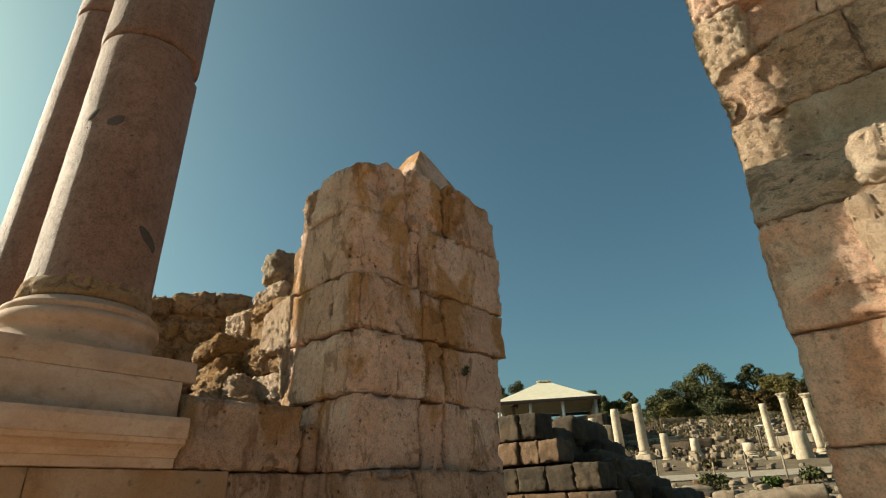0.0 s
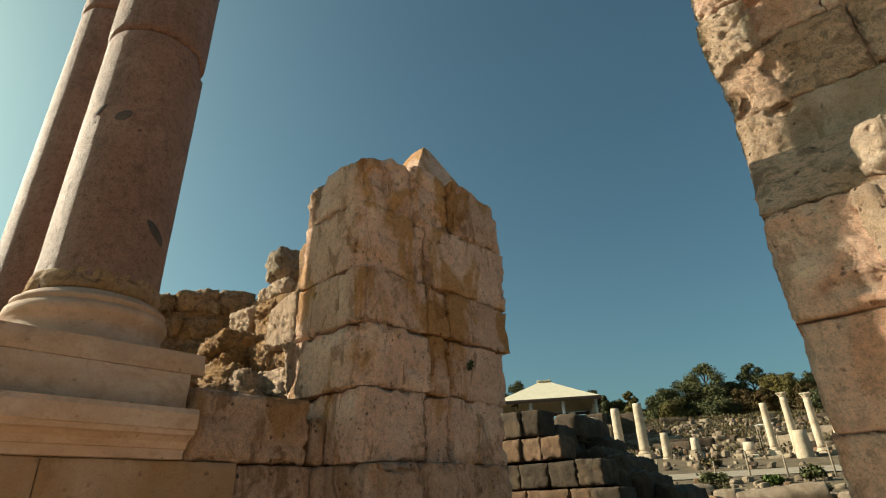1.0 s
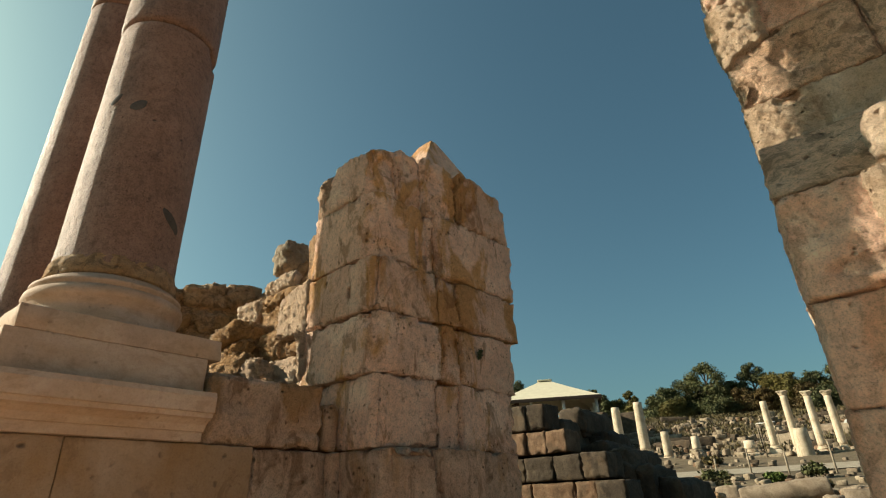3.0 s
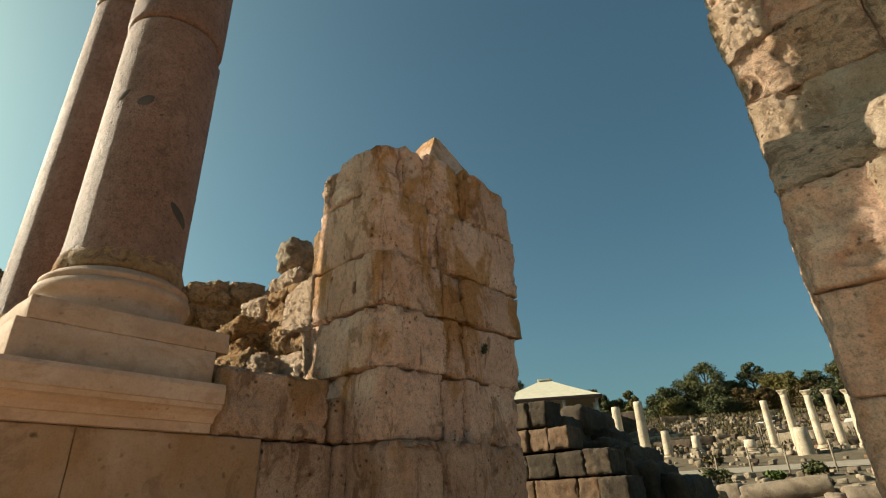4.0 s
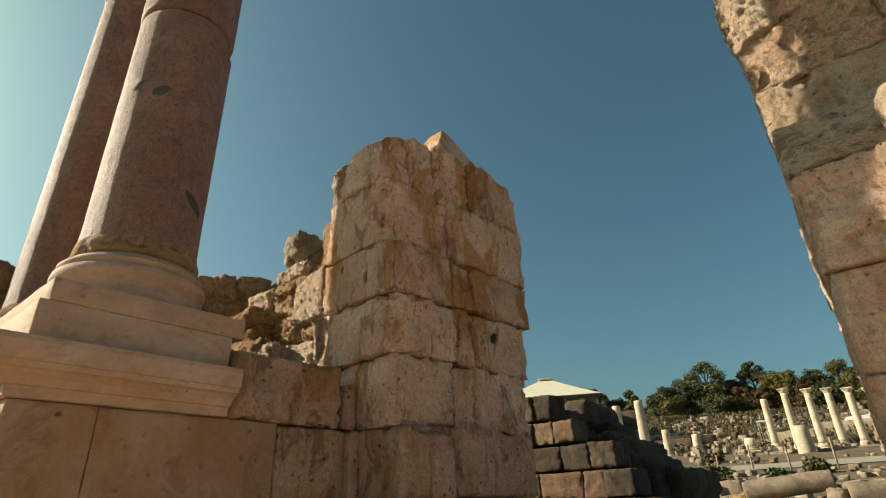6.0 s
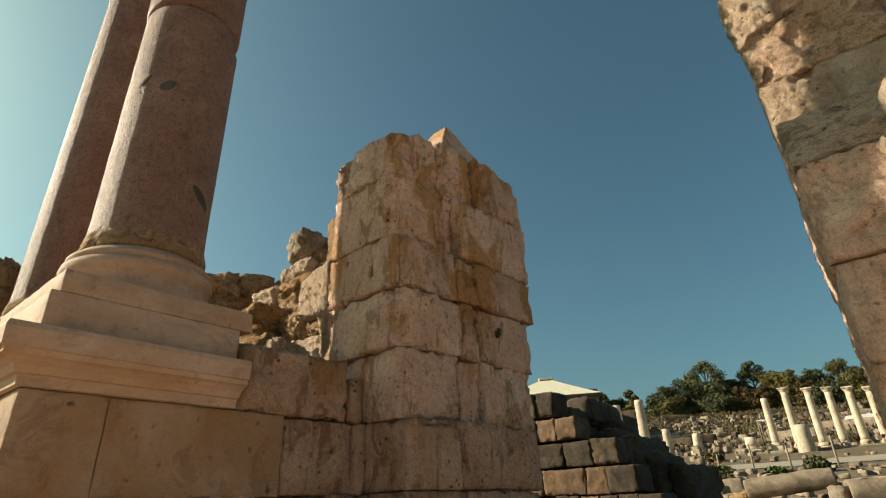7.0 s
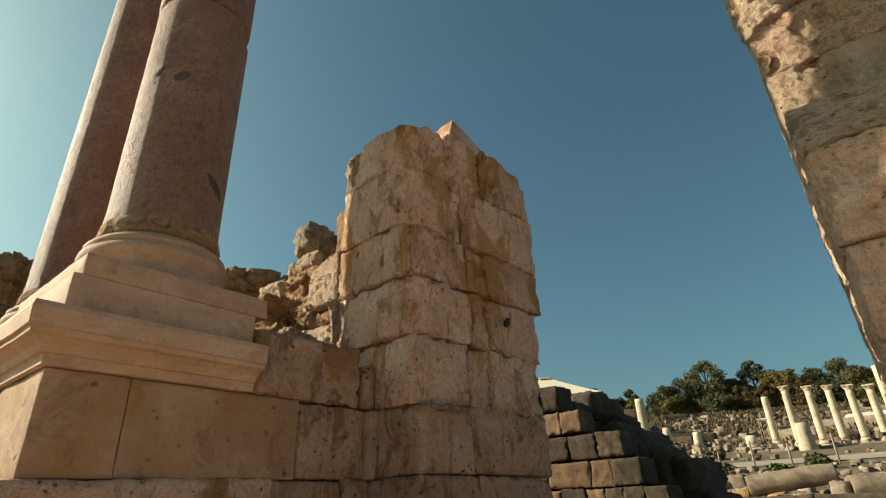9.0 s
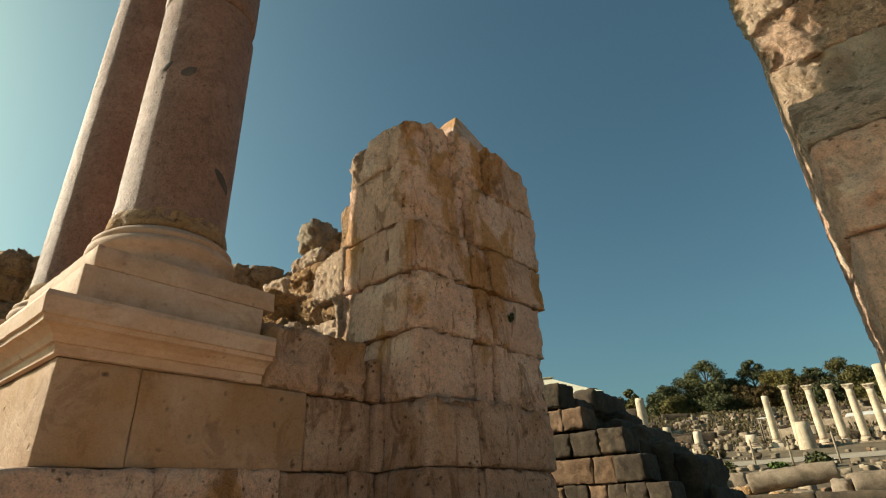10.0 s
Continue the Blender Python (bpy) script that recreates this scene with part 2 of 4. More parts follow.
FABRIC = plain_material("cream_canvas", (0.6, 0.54, 0.4), (0.68, 0.62, 0.47), 0.8, 1.5)
FASCIA = plain_material("dark_brown_fascia", (0.06, 0.035, 0.025), (0.09, 0.05, 0.035), 0.7)
WHITE = plain_material("white_painted_metal", (0.6, 0.58, 0.53), (0.7, 0.68, 0.63), 0.5)
WOOD = plain_material("grey_weathered_wood", (0.2, 0.16, 0.11), (0.32, 0.26, 0.19), 0.85, 9.0)
BARK = plain_material("brown_bark", (0.07, 0.05, 0.035), (0.14, 0.1, 0.07), 0.95, 5.0, 0.0, 0.6)
PINE = leaf_material("dull_green_leaves", (0.05, 0.058, 0.026), (0.085, 0.092, 0.04), (0.13, 0.128, 0.06))
OLIVE = leaf_material("olive_leaves", (0.075, 0.068, 0.022), (0.125, 0.108, 0.036), (0.185, 0.15, 0.052))
RUST = leaf_material("rusty_leaves", (0.06, 0.042, 0.02), (0.095, 0.062, 0.026), (0.1, 0.078, 0.03))
SCRUB = leaf_material("dry_scrub_leaves", (0.07, 0.055, 0.03), (0.11, 0.085, 0.045), (0.14, 0.11, 0.05))
FRESH = leaf_material("fresh_green_leaves", (0.06, 0.1, 0.02), (0.1, 0.14, 0.035), (0.14, 0.17, 0.05))


# ---- builders ----
def mesh_object(name, verts, faces, material, parent=None, at=(0, 0, 0), smooth=True, label=""):
    me = bpy.data.meshes.new(name)
    me.from_pydata([tuple(v) for v in verts], [], faces)
    me.materials.append(material)
    if smooth:
        me.shade_smooth()
    ob = new(name, me)
    ob.location = at
    if parent is not None:
        ob.parent = parent
    if label:
        ob["label"] = label
    return ob


def thing(name, at, label, category, group="", kind=""):
    e = new(name)
    e.empty_display_size = 0.2
    e.location = at
    return tagged(e, label, category, group, kind)


def steps(h, r, res):
    inner = max(1, int(round(2 * (h - r) / res)))
    mid = list(np.linspace(-(h - r), h - r, inner + 1))
    return np.array([-h, -h + 0.3 * r] + mid + [h - 0.3 * r, h])


def stone_mesh(size, rnd=0.03, res=0.07, rough=0.012, wear=0.03, jit=0.012, seed=0, origin=(0, 0, 0), warp=None, freq=5.0, dents=(), chamfer=0.0, calm=0.0, pits=None):
    """A rounded, worn block: a lattice on the box's faces, its corners moved a little, its faces roughened."""
    rng = random.Random(seed * 7919 + 13)
    h = np.array(size) / 2
    rnd = min(rnd, 0.45 * h.min())
    axes = [steps(h[i], rnd, res) for i in range(3)]
    n = [len(a) for a in axes]
    index = -np.ones(n, int)
    pts = []
    for i in range(n[0]):
        for j in range(n[1]):
            inside = 0 < i < n[0] - 1 and 0 < j < n[1] - 1
            for k in ((0, n[2] - 1) if inside else range(n[2])):
                index[i, j, k] = len(pts)
                pts.append((axes[0][i], axes[1][j], axes[2][k]))
    p = np.array(pts)
    q = np.clip(p, -(h - rnd), h - rnd)
    d = p - q
    nrm = d / np.maximum(np.linalg.norm(d, axis=1), 1e-9)[:, None]
    base = q + nrm * rnd
    gap = np.sort(h - np.abs(p), axis=1)[:, 1]
    off = Vector(((seed * 3.17) % 50, (seed * 1.37) % 40, (seed * 2.71) % 30))
    out = np.zeros_like(base)
    for a in range(len(base)):
        w = Vector(base[a]) + off
        s = rough * (0.7 * noise.fractal(w * freq, 0.9, 2.1, 4) + 0.7 - 1.6 * abs(noise.noise(w * freq * 1.7 + Vector((5, 1, 2)))) + 0.45 * noise.noise(w * freq * 5.3))
        e = max(0.0, 1 - gap[a] / 0.12)
        s *= 1 - calm * e
        s -= wear * e ** 3 * max(0.0, 0.55 * noise.noise(w * 4.1) + 0.75 * noise.noise(w * 13.0) + 0.18)
        out[a] = base[a] + nrm[a] * s
        if chamfer:
            c = chamfer * (1 + 0.5 * noise.noise(w * 1.9))
            over = c - (base[a][0] + h[0]) - (base[a][1] + h[1])
            if over > 0:
                out[a] += np.array((over / 2, over / 2, 0)) * 0.9
        for cx, cy, cz, rx, ry, rz, deep in dents:
            k = ((base[a][0] - cx) / rx) ** 2 + ((base[a][1] - cy) / ry) ** 2 + ((base[a][2] - cz) / rz) ** 2
            if k < 1:
                out[a] -= nrm[a] * deep * min(1.0, 2.2 * (1 - k)) * (1 + 0.4 * noise.noise(w * 9))
    if pits:
        count, r0, r1, deep = pits
        for _ in range(count):
            c = base[rng.randrange(len(base))]
            r = rng.uniform(r0, r1)
            k = np.sum(((base - c) / (r, r, r * rng.uniform(0.5, 1.3))) ** 2, axis=1)
            hit = (k < 1) & (gap > 0.02)
            out[hit] -= nrm[hit] * (deep * r / r1 * np.minimum(1.0, 1.8 * (1 - k[hit])))[:, None]
    corner = np.array([[rng.uniform(-jit, jit) for _ in range(3)] for _ in range(8)])
    if warp is not None:
        corner = corner + np.array(warp)
    f = (out / (2 * h) + 0.5)
    shift = np.zeros_like(out)
    for c in range(8):
        wgt = np.ones(len(out))
        for axis in range(3):
            wgt = wgt * (f[:, axis] if (c >> axis) & 1 else 1 - f[:, axis])
        shift += wgt[:, None] * corner[c]
    out = out + shift
    faces = []
    X, Y, Z = n
    for i in range(X - 1):
        for j in range(Y - 1):
            faces.append((index[i, j, 0], index[i, j + 1, 0], index[i + 1, j + 1, 0], index[i + 1, j, 0]))
            faces.append((index[i, j, Z - 1], index[i + 1, j, Z - 1], index[i + 1, j + 1, Z - 1], index[i, j + 1, Z - 1]))
    for i in range(X - 1):
        for k in range(Z - 1):
            faces.append((index[i, 0, k], index[i + 1, 0, k], index[i + 1, 0, k + 1], index[i, 0, k + 1]))
            faces.append((index[i, Y - 1, k], index[i, Y - 1, k + 1], index[i + 1, Y - 1, k + 1], index[i + 1, Y - 1, k]))
    for j in range(Y - 1):
        for k in range(Z - 1):
            faces.append((index[0, j, k], index[0, j, k + 1], index[0, j + 1, k + 1], index[0, j + 1, k]))
            faces.append((index[X - 1, j, k], index[X - 1, j + 1, k], index[X - 1, j + 1, k + 1], index[X - 1, j, k + 1]))
    return out, [tuple(int(v) for v in fc) for fc in faces]


COUNT = [0]


def stone(name, x, y, z, material, parent=None, label="", gap=0.004, **kw):
    """A block that fills the ranges x, y, z, less its joints."""
    COUNT[0] += 1
    size = [b - a - 2 * gap for a, b in (x, y, z)]
    at = [(a + b) / 2 for a, b in (x, y, z)]
    kw["dents"] = [(d[0] - at[0], d[1] - at[1], d[2] - at[2], *d[3:]) for d in kw.get("dents", ())]
    v, f = stone_mesh(size, seed=COUNT[0], **kw)
    base = parent.location if parent is not None else Vector()
    return mesh_object(name, v, f, material, parent, Vector(at) - base, True, label)


def lathe(name, profile, material, parent, at, segments=48, rough=0.0, label="", freq=4.0, closed=True):
    """A turned solid from (radius, height) pairs, slightly roughened."""
    verts, faces = [], []
    n = len(profile)
    for i, (r, zz) in enumerate(profile):
        for k in range(segments):
            a = 2 * math.pi * k / segments
            d = Vector((math.cos(a), math.sin(a), 0))
            rr = r + (rough * noise.fractal((d * r * freq + Vector((3.1, at[0], zz * freq))), 0.9, 2.1, 4) if rough else 0)
            verts.append((d.x * rr, d.y * rr, zz))
    for i in range(n - 1):
        for k in range(segments):
            a, b = i * segments + k, i * segments + (k + 1) % segments
            faces.append((a, b, b + segments, a + segments))
    faces.append(tuple(range(segments - 1, -1, -1)))
    faces.append(tuple((n - 1) * segments + k for k in range(segments)))
    base = parent.location if parent is not None else Vector()
    return mesh_object(name, verts, faces, material, parent, Vector(at) - base, True, label)


def fine_profile(points, step=0.12):
    out = [points[0]]
    for (r0, z0), (r1, z1) in zip(points, points[1:]):
        m = max(1, int(math.hypot(r1 - r0, z1 - z0) / step))
        out += [(r0 + (r1 - r0) * i / m, z0 + (z1 - z0) * i / m) for i in range(1, m + 1)]
    return out


# ---- ground ----
GX = [-4000, -60, 0, 9, 21, 39, 56, 62, 85, 110, 260, 4000]
GZ = [0, 0, 0, 0.1, 0.8, 2.6, 4.2, 4.9, 10.0, 13.0, 17.0, 17.0]


def ground_z(x, y):
    z = float(np.interp(x, GX, GZ))
    k = min(1.0, max(0.0, (x - 40) / 15))
    return z + k * 0.055 * min(40.0, max(0.0, y - 9.0))


def build_ground():
    xs = list(np.linspace(-4000, -60, 6)) + list(np.linspace(-50, 8, 20)) + list(np.linspace(9, 64, 111)) + list(np.linspace(65, 120, 70)) + list(np.linspace(135, 4000, 12))
    ys = list(np.linspace(-4000, -60, 6)) + list(np.linspace(-50, -6, 16)) + list(np.linspace(-5, 32, 90)) + list(np.linspace(33, 90, 50)) + list(np.linspace(110, 4000, 10))
    verts = []
    for x in xs:
        for y in ys:
            w = Vector((x, y, 0))
            amp = 0.0 if abs(x) > 200 or abs(y) > 200 else (0.1 if x < 58 else 0.45)
            on_road = 36.5 < x < 43
            verts.append((x, y, ground_z(x, y) + (0.02 if on_road else amp) * noise.fractal(w * 0.35, 1.0, 2.0, 4)))
    m = len(ys)
    faces = [(i * m + j, (i + 1) * m + j, (i + 1) * m + j + 1, i * m + j + 1) for i in range(len(xs) - 1) for j in range(m - 1)]
    tagged(mesh_object("ground", verts, faces, SOIL), "dry stony brown earth sloping up to the ruins", "ground", kind="structure")


build_ground()


def build_road():
    verts, faces = [], []
    ys = np.linspace(-30, 40, 60)
    for y in ys:
        for x in (37.0, 39.0, 41.5):
            verts.append((x - 0.05 * y, y, ground_z(x - 0.05 * y, y) + 0.06))
    for i in range(len(ys) - 1):
        for k in range(2):
            a = i * 3 + k
            faces.append((a, a + 1, a + 4, a + 3))
    tagged(mesh_object("road", verts, faces, GRAVEL), "pale gravel path crossing the excavation", "path", kind="structure")


build_road()


def build_bounce_paving():
    """Unseen paving round the standpoint, added to bounce light: a sheet of shallow slabs."""
    rng = random.Random(3)
    verts, faces = [], []
    y = -16.0
    while y < 3.0:
        d = rng.uniform(0.6, 0.9)
        x = -14.0
        while x < 8.0:
            w = rng.uniform(0.7, 1.4)
            z = 0.1 + rng.uniform(-0.008, 0.008)
            i = len(verts)
            for inset, zz in ((0.0, 0.02), (0.012, z - 0.012), (0.03, z)):
                verts += [(x + inset, y + inset, zz), (x + w - inset, y + inset, zz), (x + w - inset, y + d - inset, zz), (x + inset, y + d - inset, zz)]
            for r in (0, 4):
                faces += [(i + r + k, i + r + (k + 1) % 4, i + r + 4 + (k + 1) % 4, i + r + 4 + k) for k in range(4)]
            faces.append((i + 8, i + 9, i + 10, i + 11))
            x += w
        y += d
    tagged(mesh_object("pavement", verts, faces, BOUNCE_PAVING, smooth=False), "unseen pale paving added to bounce warm light", "pavement", kind="structure")


build_bounce_paving()


# ---- limestone pier ----
def cut_hole(ob, y, z, ry, rz, deep):
    """A socket cut into the block's face towards -x."""
    bm = bmesh.new()
    bm.from_mesh(ob.data)
    bm.normal_update()
    gone = [f for f in bm.faces if f.normal.x < -0.4 and f.calc_center_median().x < 0 and abs(f.calc_center_median().y - y) < ry and abs(f.calc_center_median().z - z) < rz]
    if gone:
        rim = [e for e in {e for f in gone for e in f.edges} if sum(f in gone for f in e.link_faces) == 1]
        bmesh.ops.delete(bm, geom=gone, context="FACES")
        rim = [e for e in rim if e.is_valid]
        side = bmesh.ops.extrude_edge_only(bm, edges=rim)["geom"]
        for v in side:
            if isinstance(v, bmesh.types.BMVert):
                v.co.x += deep
        bmesh.ops.edgeloop_fill(bm, edges=[e for e in side if isinstance(e, bmesh.types.BMEdge)])
        bmesh.ops.recalc_face_normals(bm, faces=bm.faces)
        inner = {v for v in side if isinstance(v, bmesh.types.BMVert)}
        for f in bm.faces:
            if any(v in inner for v in f.verts):
                f.smooth = False
    bm.to_mesh(ob.data)
    bm.free()


def build_pier():
    t = thing("masonry_pier", (4.2, 4.1, 0), "weathered warm limestone ashlar pier with a broken sloping top", "stone pier")
    # x range, y range, z range, corner chamfer, dents
    blocks = [
        ((3.02, 4.95), (3.2, 4.6), (0.0, 0.8), 0.15, ()),
        ((3.02, 3.7), (3.2, 4.6), (0.8, 1.385), 0.2, ()), ((3.7, 4.3), (3.22, 4.3), (0.8, 1.385), 0, ()), ((4.3, 4.93), (3.28, 4.5), (0.8, 1.385), 0, ()),
        ((3.1, 3.62), (3.2, 4.55), (1.385, 1.955), 0.2, [(3.4, 3.2, 1.92, 0.3, 0.12, 0.07, 0.05)]), ((3.62, 4.35), (3.22, 4.3), (1.385, 1.955), 0, ()), ((4.35, 5.0), (3.3, 4.4), (1.385, 1.955), 0, ()),
        ((3.1, 3.88), (3.38, 4.55), (1.955, 2.575), 0.16, [(3.12, 3.9, 2.2, 0.1, 0.1, 0.3, 0.02)]), ((3.88, 4.2), (3.41, 4.2), (1.955, 2.575), 0, [(3.98, 3.4, 2.2, 0.04, 0.1, 0.3, 0.03)]), ((4.2, 5.05), (3.37, 4.4), (1.955, 2.575), 0, ()),
        ((3.07, 3.92), (3.38, 4.52), (2.575, 3.15), 0.22, [(3.75, 3.36, 2.8, 0.16, 0.1, 0.05, 0.02), (3.1, 3.55, 3.08, 0.1, 0.1, 0.1, 0.03)]), ((3.92, 4.24), (3.41, 4.3), (2.575, 3.17), 0, [(4.0, 3.4, 2.9, 0.03, 0.1, 0.3, 0.04), (4.2, 3.4, 3.0, 0.05, 0.1, 0.06, 0.05)]), ((4.24, 5.14), (3.37, 4.4), (2.575, 3.17), 0, ()),
        ((3.07, 3.92), (3.4, 4.5), (3.15, 3.7), 0.22, [(3.14, 3.44, 3.42, 0.05, 0.06, 0.32, 0.06), (3.13, 3.42, 3.2, 0.1, 0.1, 0.06, 0.03)]), ((3.92, 4.22), (3.38, 4.3), (3.17, 3.68), 0, ()), ((4.22, 5.27), (3.36, 4.5), (3.17, 3.7), 0, ()),
        ((3.08, 3.82), (3.44, 4.5), (3.7, 4.45), 0.26, [(3.25, 3.45, 3.8, 0.22, 0.2, 0.1, 0.06), (3.7, 3.44, 4.0, 0.05, 0.1, 0.25, 0.05), (3.45, 3.44, 4.1, 0.12, 0.1, 0.04, 0.025)]), ((3.82, 3.96), (3.47, 4.3), (3.7, 4.4), 0, [(3.87, 3.47, 4.0, 0.03, 0.1, 0.4, 0.04)]), ((3.96, 5.32), (3.38, 4.5), (3.7, 4.46), 0, [(4.5, 3.38, 3.9, 0.14, 0.1, 0.1, 0.02)]),
        ((3.1, 3.45), (3.52, 4.48), (4.45, 5.1), 0.16, [(3.3, 3.5, 4.85, 0.2, 0.2, 0.14, 0.04)]), ((3.45, 3.83), (3.5, 4.4), (4.44, 5.16), 0, [(3.62, 3.5, 4.95, 0.1, 0.2, 0.22, 0.04), (3.7, 3.5, 4.5, 0.12, 0.2, 0.12, 0.05)]), ((3.8, 4.35), (3.45, 4.4), (4.43, 5.22), 0, [(4.1, 3.45, 4.6, 0.2, 0.2, 0.14, 0.06), (3.95, 3.45, 4.9, 0.1, 0.2, 0.2, 0.04)]), ((4.35, 5.27), (3.38, 4.4), (4.46, 5.2), 0, [(4.5, 3.38, 4.9, 0.1, 0.2, 0.4, 0.06), (5.1, 3.38, 5.1, 0.3, 0.2, 0.16, 0.05)]),
    ]
    far_corner_worn = [(0, 0, 0)] * 4 + [(0, 0, -0.12), (0, 0, 0), (0.06, -0.26, 0.02), (0, 0, 0.05)]
    for x, y, z, c, dents in blocks:
        top = z[1] > 5
        slotted = x == (3.07, 3.92) and z[0] > 3
        ob = stone("stone_block", x, y, z, STAINED if z[1] < 1.97 else ASHLAR, t, rnd=0.045 if top else 0.014, res=0.02 if slotted else 0.026, rough=0.024 if top else 0.009, wear=0.14 if top else 0.1, jit=0.014, gap=0.0055, chamfer=c * 0.7, dents=dents,
              pits=(90, 0.02, 0.05, 0.02) if top else (40, 0.02, 0.04, 0.018), warp=far_corner_worn if top and x[0] < 3.2 else None)
        if slotted:
            cut_hole(ob, -0.15, -0.035, 0.034, 0.062, 0.35)
    stone("core", (3.3, 5.1), (4.3, 4.9), (0.0, 4.4), RUBBLE, t, "rough rubble core", rnd=0.1, res=0.12, rough=0.06, wear=0.05, jit=0.05)
    top = [(0, 0, 0)] * 4 + [(0.52, 0.32, 0), (-0.82, 0.32, 0), (0.52, -0.38, 0), (-0.82, -0.38, 0)]
    stone("cap_stone", (3.84, 5.28), (3.5, 4.45), (5.0, 5.92), ASHLAR, t, "sloping broken cap stone", rnd=0.03, res=0.05, rough=0.015, wear=0.03, jit=0.01, warp=top)
    t.rotation_euler = (0, 0, radians(-3.0))
    return t


build_pier()


# ---- pedestal wall ----
def build_pedestal():
    t = thing("column_pedestal", (1.3, 4.7, 0), "cream stone pedestal with moulded cornice under the granite column", "pedestal")
    kw = dict(rnd=0.007, res=0.09, rough=0.003, wear=0.01, jit=0.002, gap=0.0015)
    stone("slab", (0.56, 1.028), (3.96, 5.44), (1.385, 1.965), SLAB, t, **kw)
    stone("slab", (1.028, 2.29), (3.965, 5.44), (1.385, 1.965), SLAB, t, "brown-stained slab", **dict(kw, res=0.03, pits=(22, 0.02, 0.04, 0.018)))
    stone("footing", (0.3, 1.2), (3.9, 5.6), (0.0, 1.385), ASHLAR, t, rnd=0.03, res=0.09, rough=0.012)
    stone("footing", (1.2, 2.1), (3.94, 5.4), (0.0, 1.385), ASHLAR, t, rnd=0.02, res=0.09, rough=0.012)
    for dy in (0.0, 2.1):
        stone("plinth", (0.583, 1.862), (4.022 + dy, 5.36 + dy), (2.31, 2.573), DRESSED, t, **kw)
        stone("plinth", (0.63, 1.955), (4.02 + dy, 5.36 + dy), (2.571, 2.728), DRESSED, t, **kw)
    profile = [(0.0, 1.967), (0.03, 1.972), (0.035, 2.03), (0.055, 2.035), (0.075, 2.075), (0.115, 2.105), (0.15, 2.115), (0.155, 2.145), (0.172, 2.15), (0.178, 2.25), (0.165, 2.285), (-0.06, 2.315)]
    x1, xc, yf, yb = 1.845, 0.56, 3.96, 9.2
    runs, verts, faces = [], [], []
    path = [(x1 - (x1 - xc) * i / 24, yf, 0, 1) for i in range(24)] + [(xc, yf, 1, 1)] + [(xc, yf + (yb - yf) * i / 40, 1, 0) for i in range(1, 41)]
    for px, py, ox, oy in path:
        for o, zz in profile:
            w = Vector((px, py, zz))
            chip = 0.005 * noise.noise(w * 7) - 0.03 * max(0, noise.noise(w * 4.3) - 0.45)
            oo = o + (chip if o > 0.1 else chip * 0.3)
            verts.append((px - ox * oo - 1.3, py - oy * oo - 4.7, zz))
    m = len(profile)
    for i in range(len(path) - 1):
        for k in range(m - 1):
            a = i * m + k
            faces.append((a, a + 1, a + m + 1, a + m))
    faces.append(tuple(range(m - 1, -1, -1)))
    faces.append(tuple((len(path) - 1) * m + k for k in range(m)))
    ob = mesh_object("cornice", verts, faces, DRESSED, t, smooth=False, label="moulded cream cornice with chipped edges")
    stone("bed", (0.6, 1.84), (4.0, 9.2), (1.967, 2.305), DRESSED, t, **kw)
    for y0 in (5.44, 6.9, 8.2):
        stone("slab", (0.56, 1.9), (y0, y0 + 1.3), (1.385, 1.965), DRESSED, t, **kw)
    stone("footing", (0.34, 2.0), (5.6, 9.3), (0.0, 1.385), ASHLAR, t, rnd=0.03, res=0.2, rough=0.012)
    return t


build_pedestal()


def build_link_wall():
    t = thing("ashlar_wall", (2.6, 4.3, 0), "stained limestone wall stub between pedestal and pier", "wall")
    stone("stone_block", (1.85, 2.93), (3.96, 4.75), (1.965, 2.49), STAINED, t, "long brown-stained block", rnd=0.025, res=0.026, rough=0.016, wear=0.1, jit=0.014, pits=(60, 0.02, 0.06, 0.025), dents=[(2.1, 3.96, 2.3, 0.2, 0.1, 0.12, 0.03), (2.6, 3.96, 2.1, 0.3, 0.1, 0.06, 0.02)])
    stone("stone_block", (2.955, 3.1), (3.93, 4.5), (1.96, 2.36), STAINED, t, rnd=0.03, res=0.05, rough=0.015)
    stone("stone_block", (2.29, 3.0), (3.965, 5.0), (1.385, 1.96), STAINED, t, rnd=0.025, res=0.06, rough=0.01)
    stone("stone_block", (3.0, 3.1), (3.9, 4.6), (1.385, 1.955), STAINED, t, rnd=0.025, res=0.06, rough=0.01)
    stone("stone_block", (2.1, 2.75), (3.95, 5.0), (0.8, 1.385), STAINED, t, rnd=0.03, res=0.06, rough=0.012)
    stone("stone_block", (2.75, 3.02), (3.92, 5.0), (0.8, 1.385), STAINED, t, rnd=0.03, res=0.06, rough=0.012)
    stone("stone_block", (2.1, 3.02), (3.9, 5.0), (0.0, 0.8), STAINED, t, rnd=0.03, res=0.1, rough=0.012)
    return t


build_link_wall()


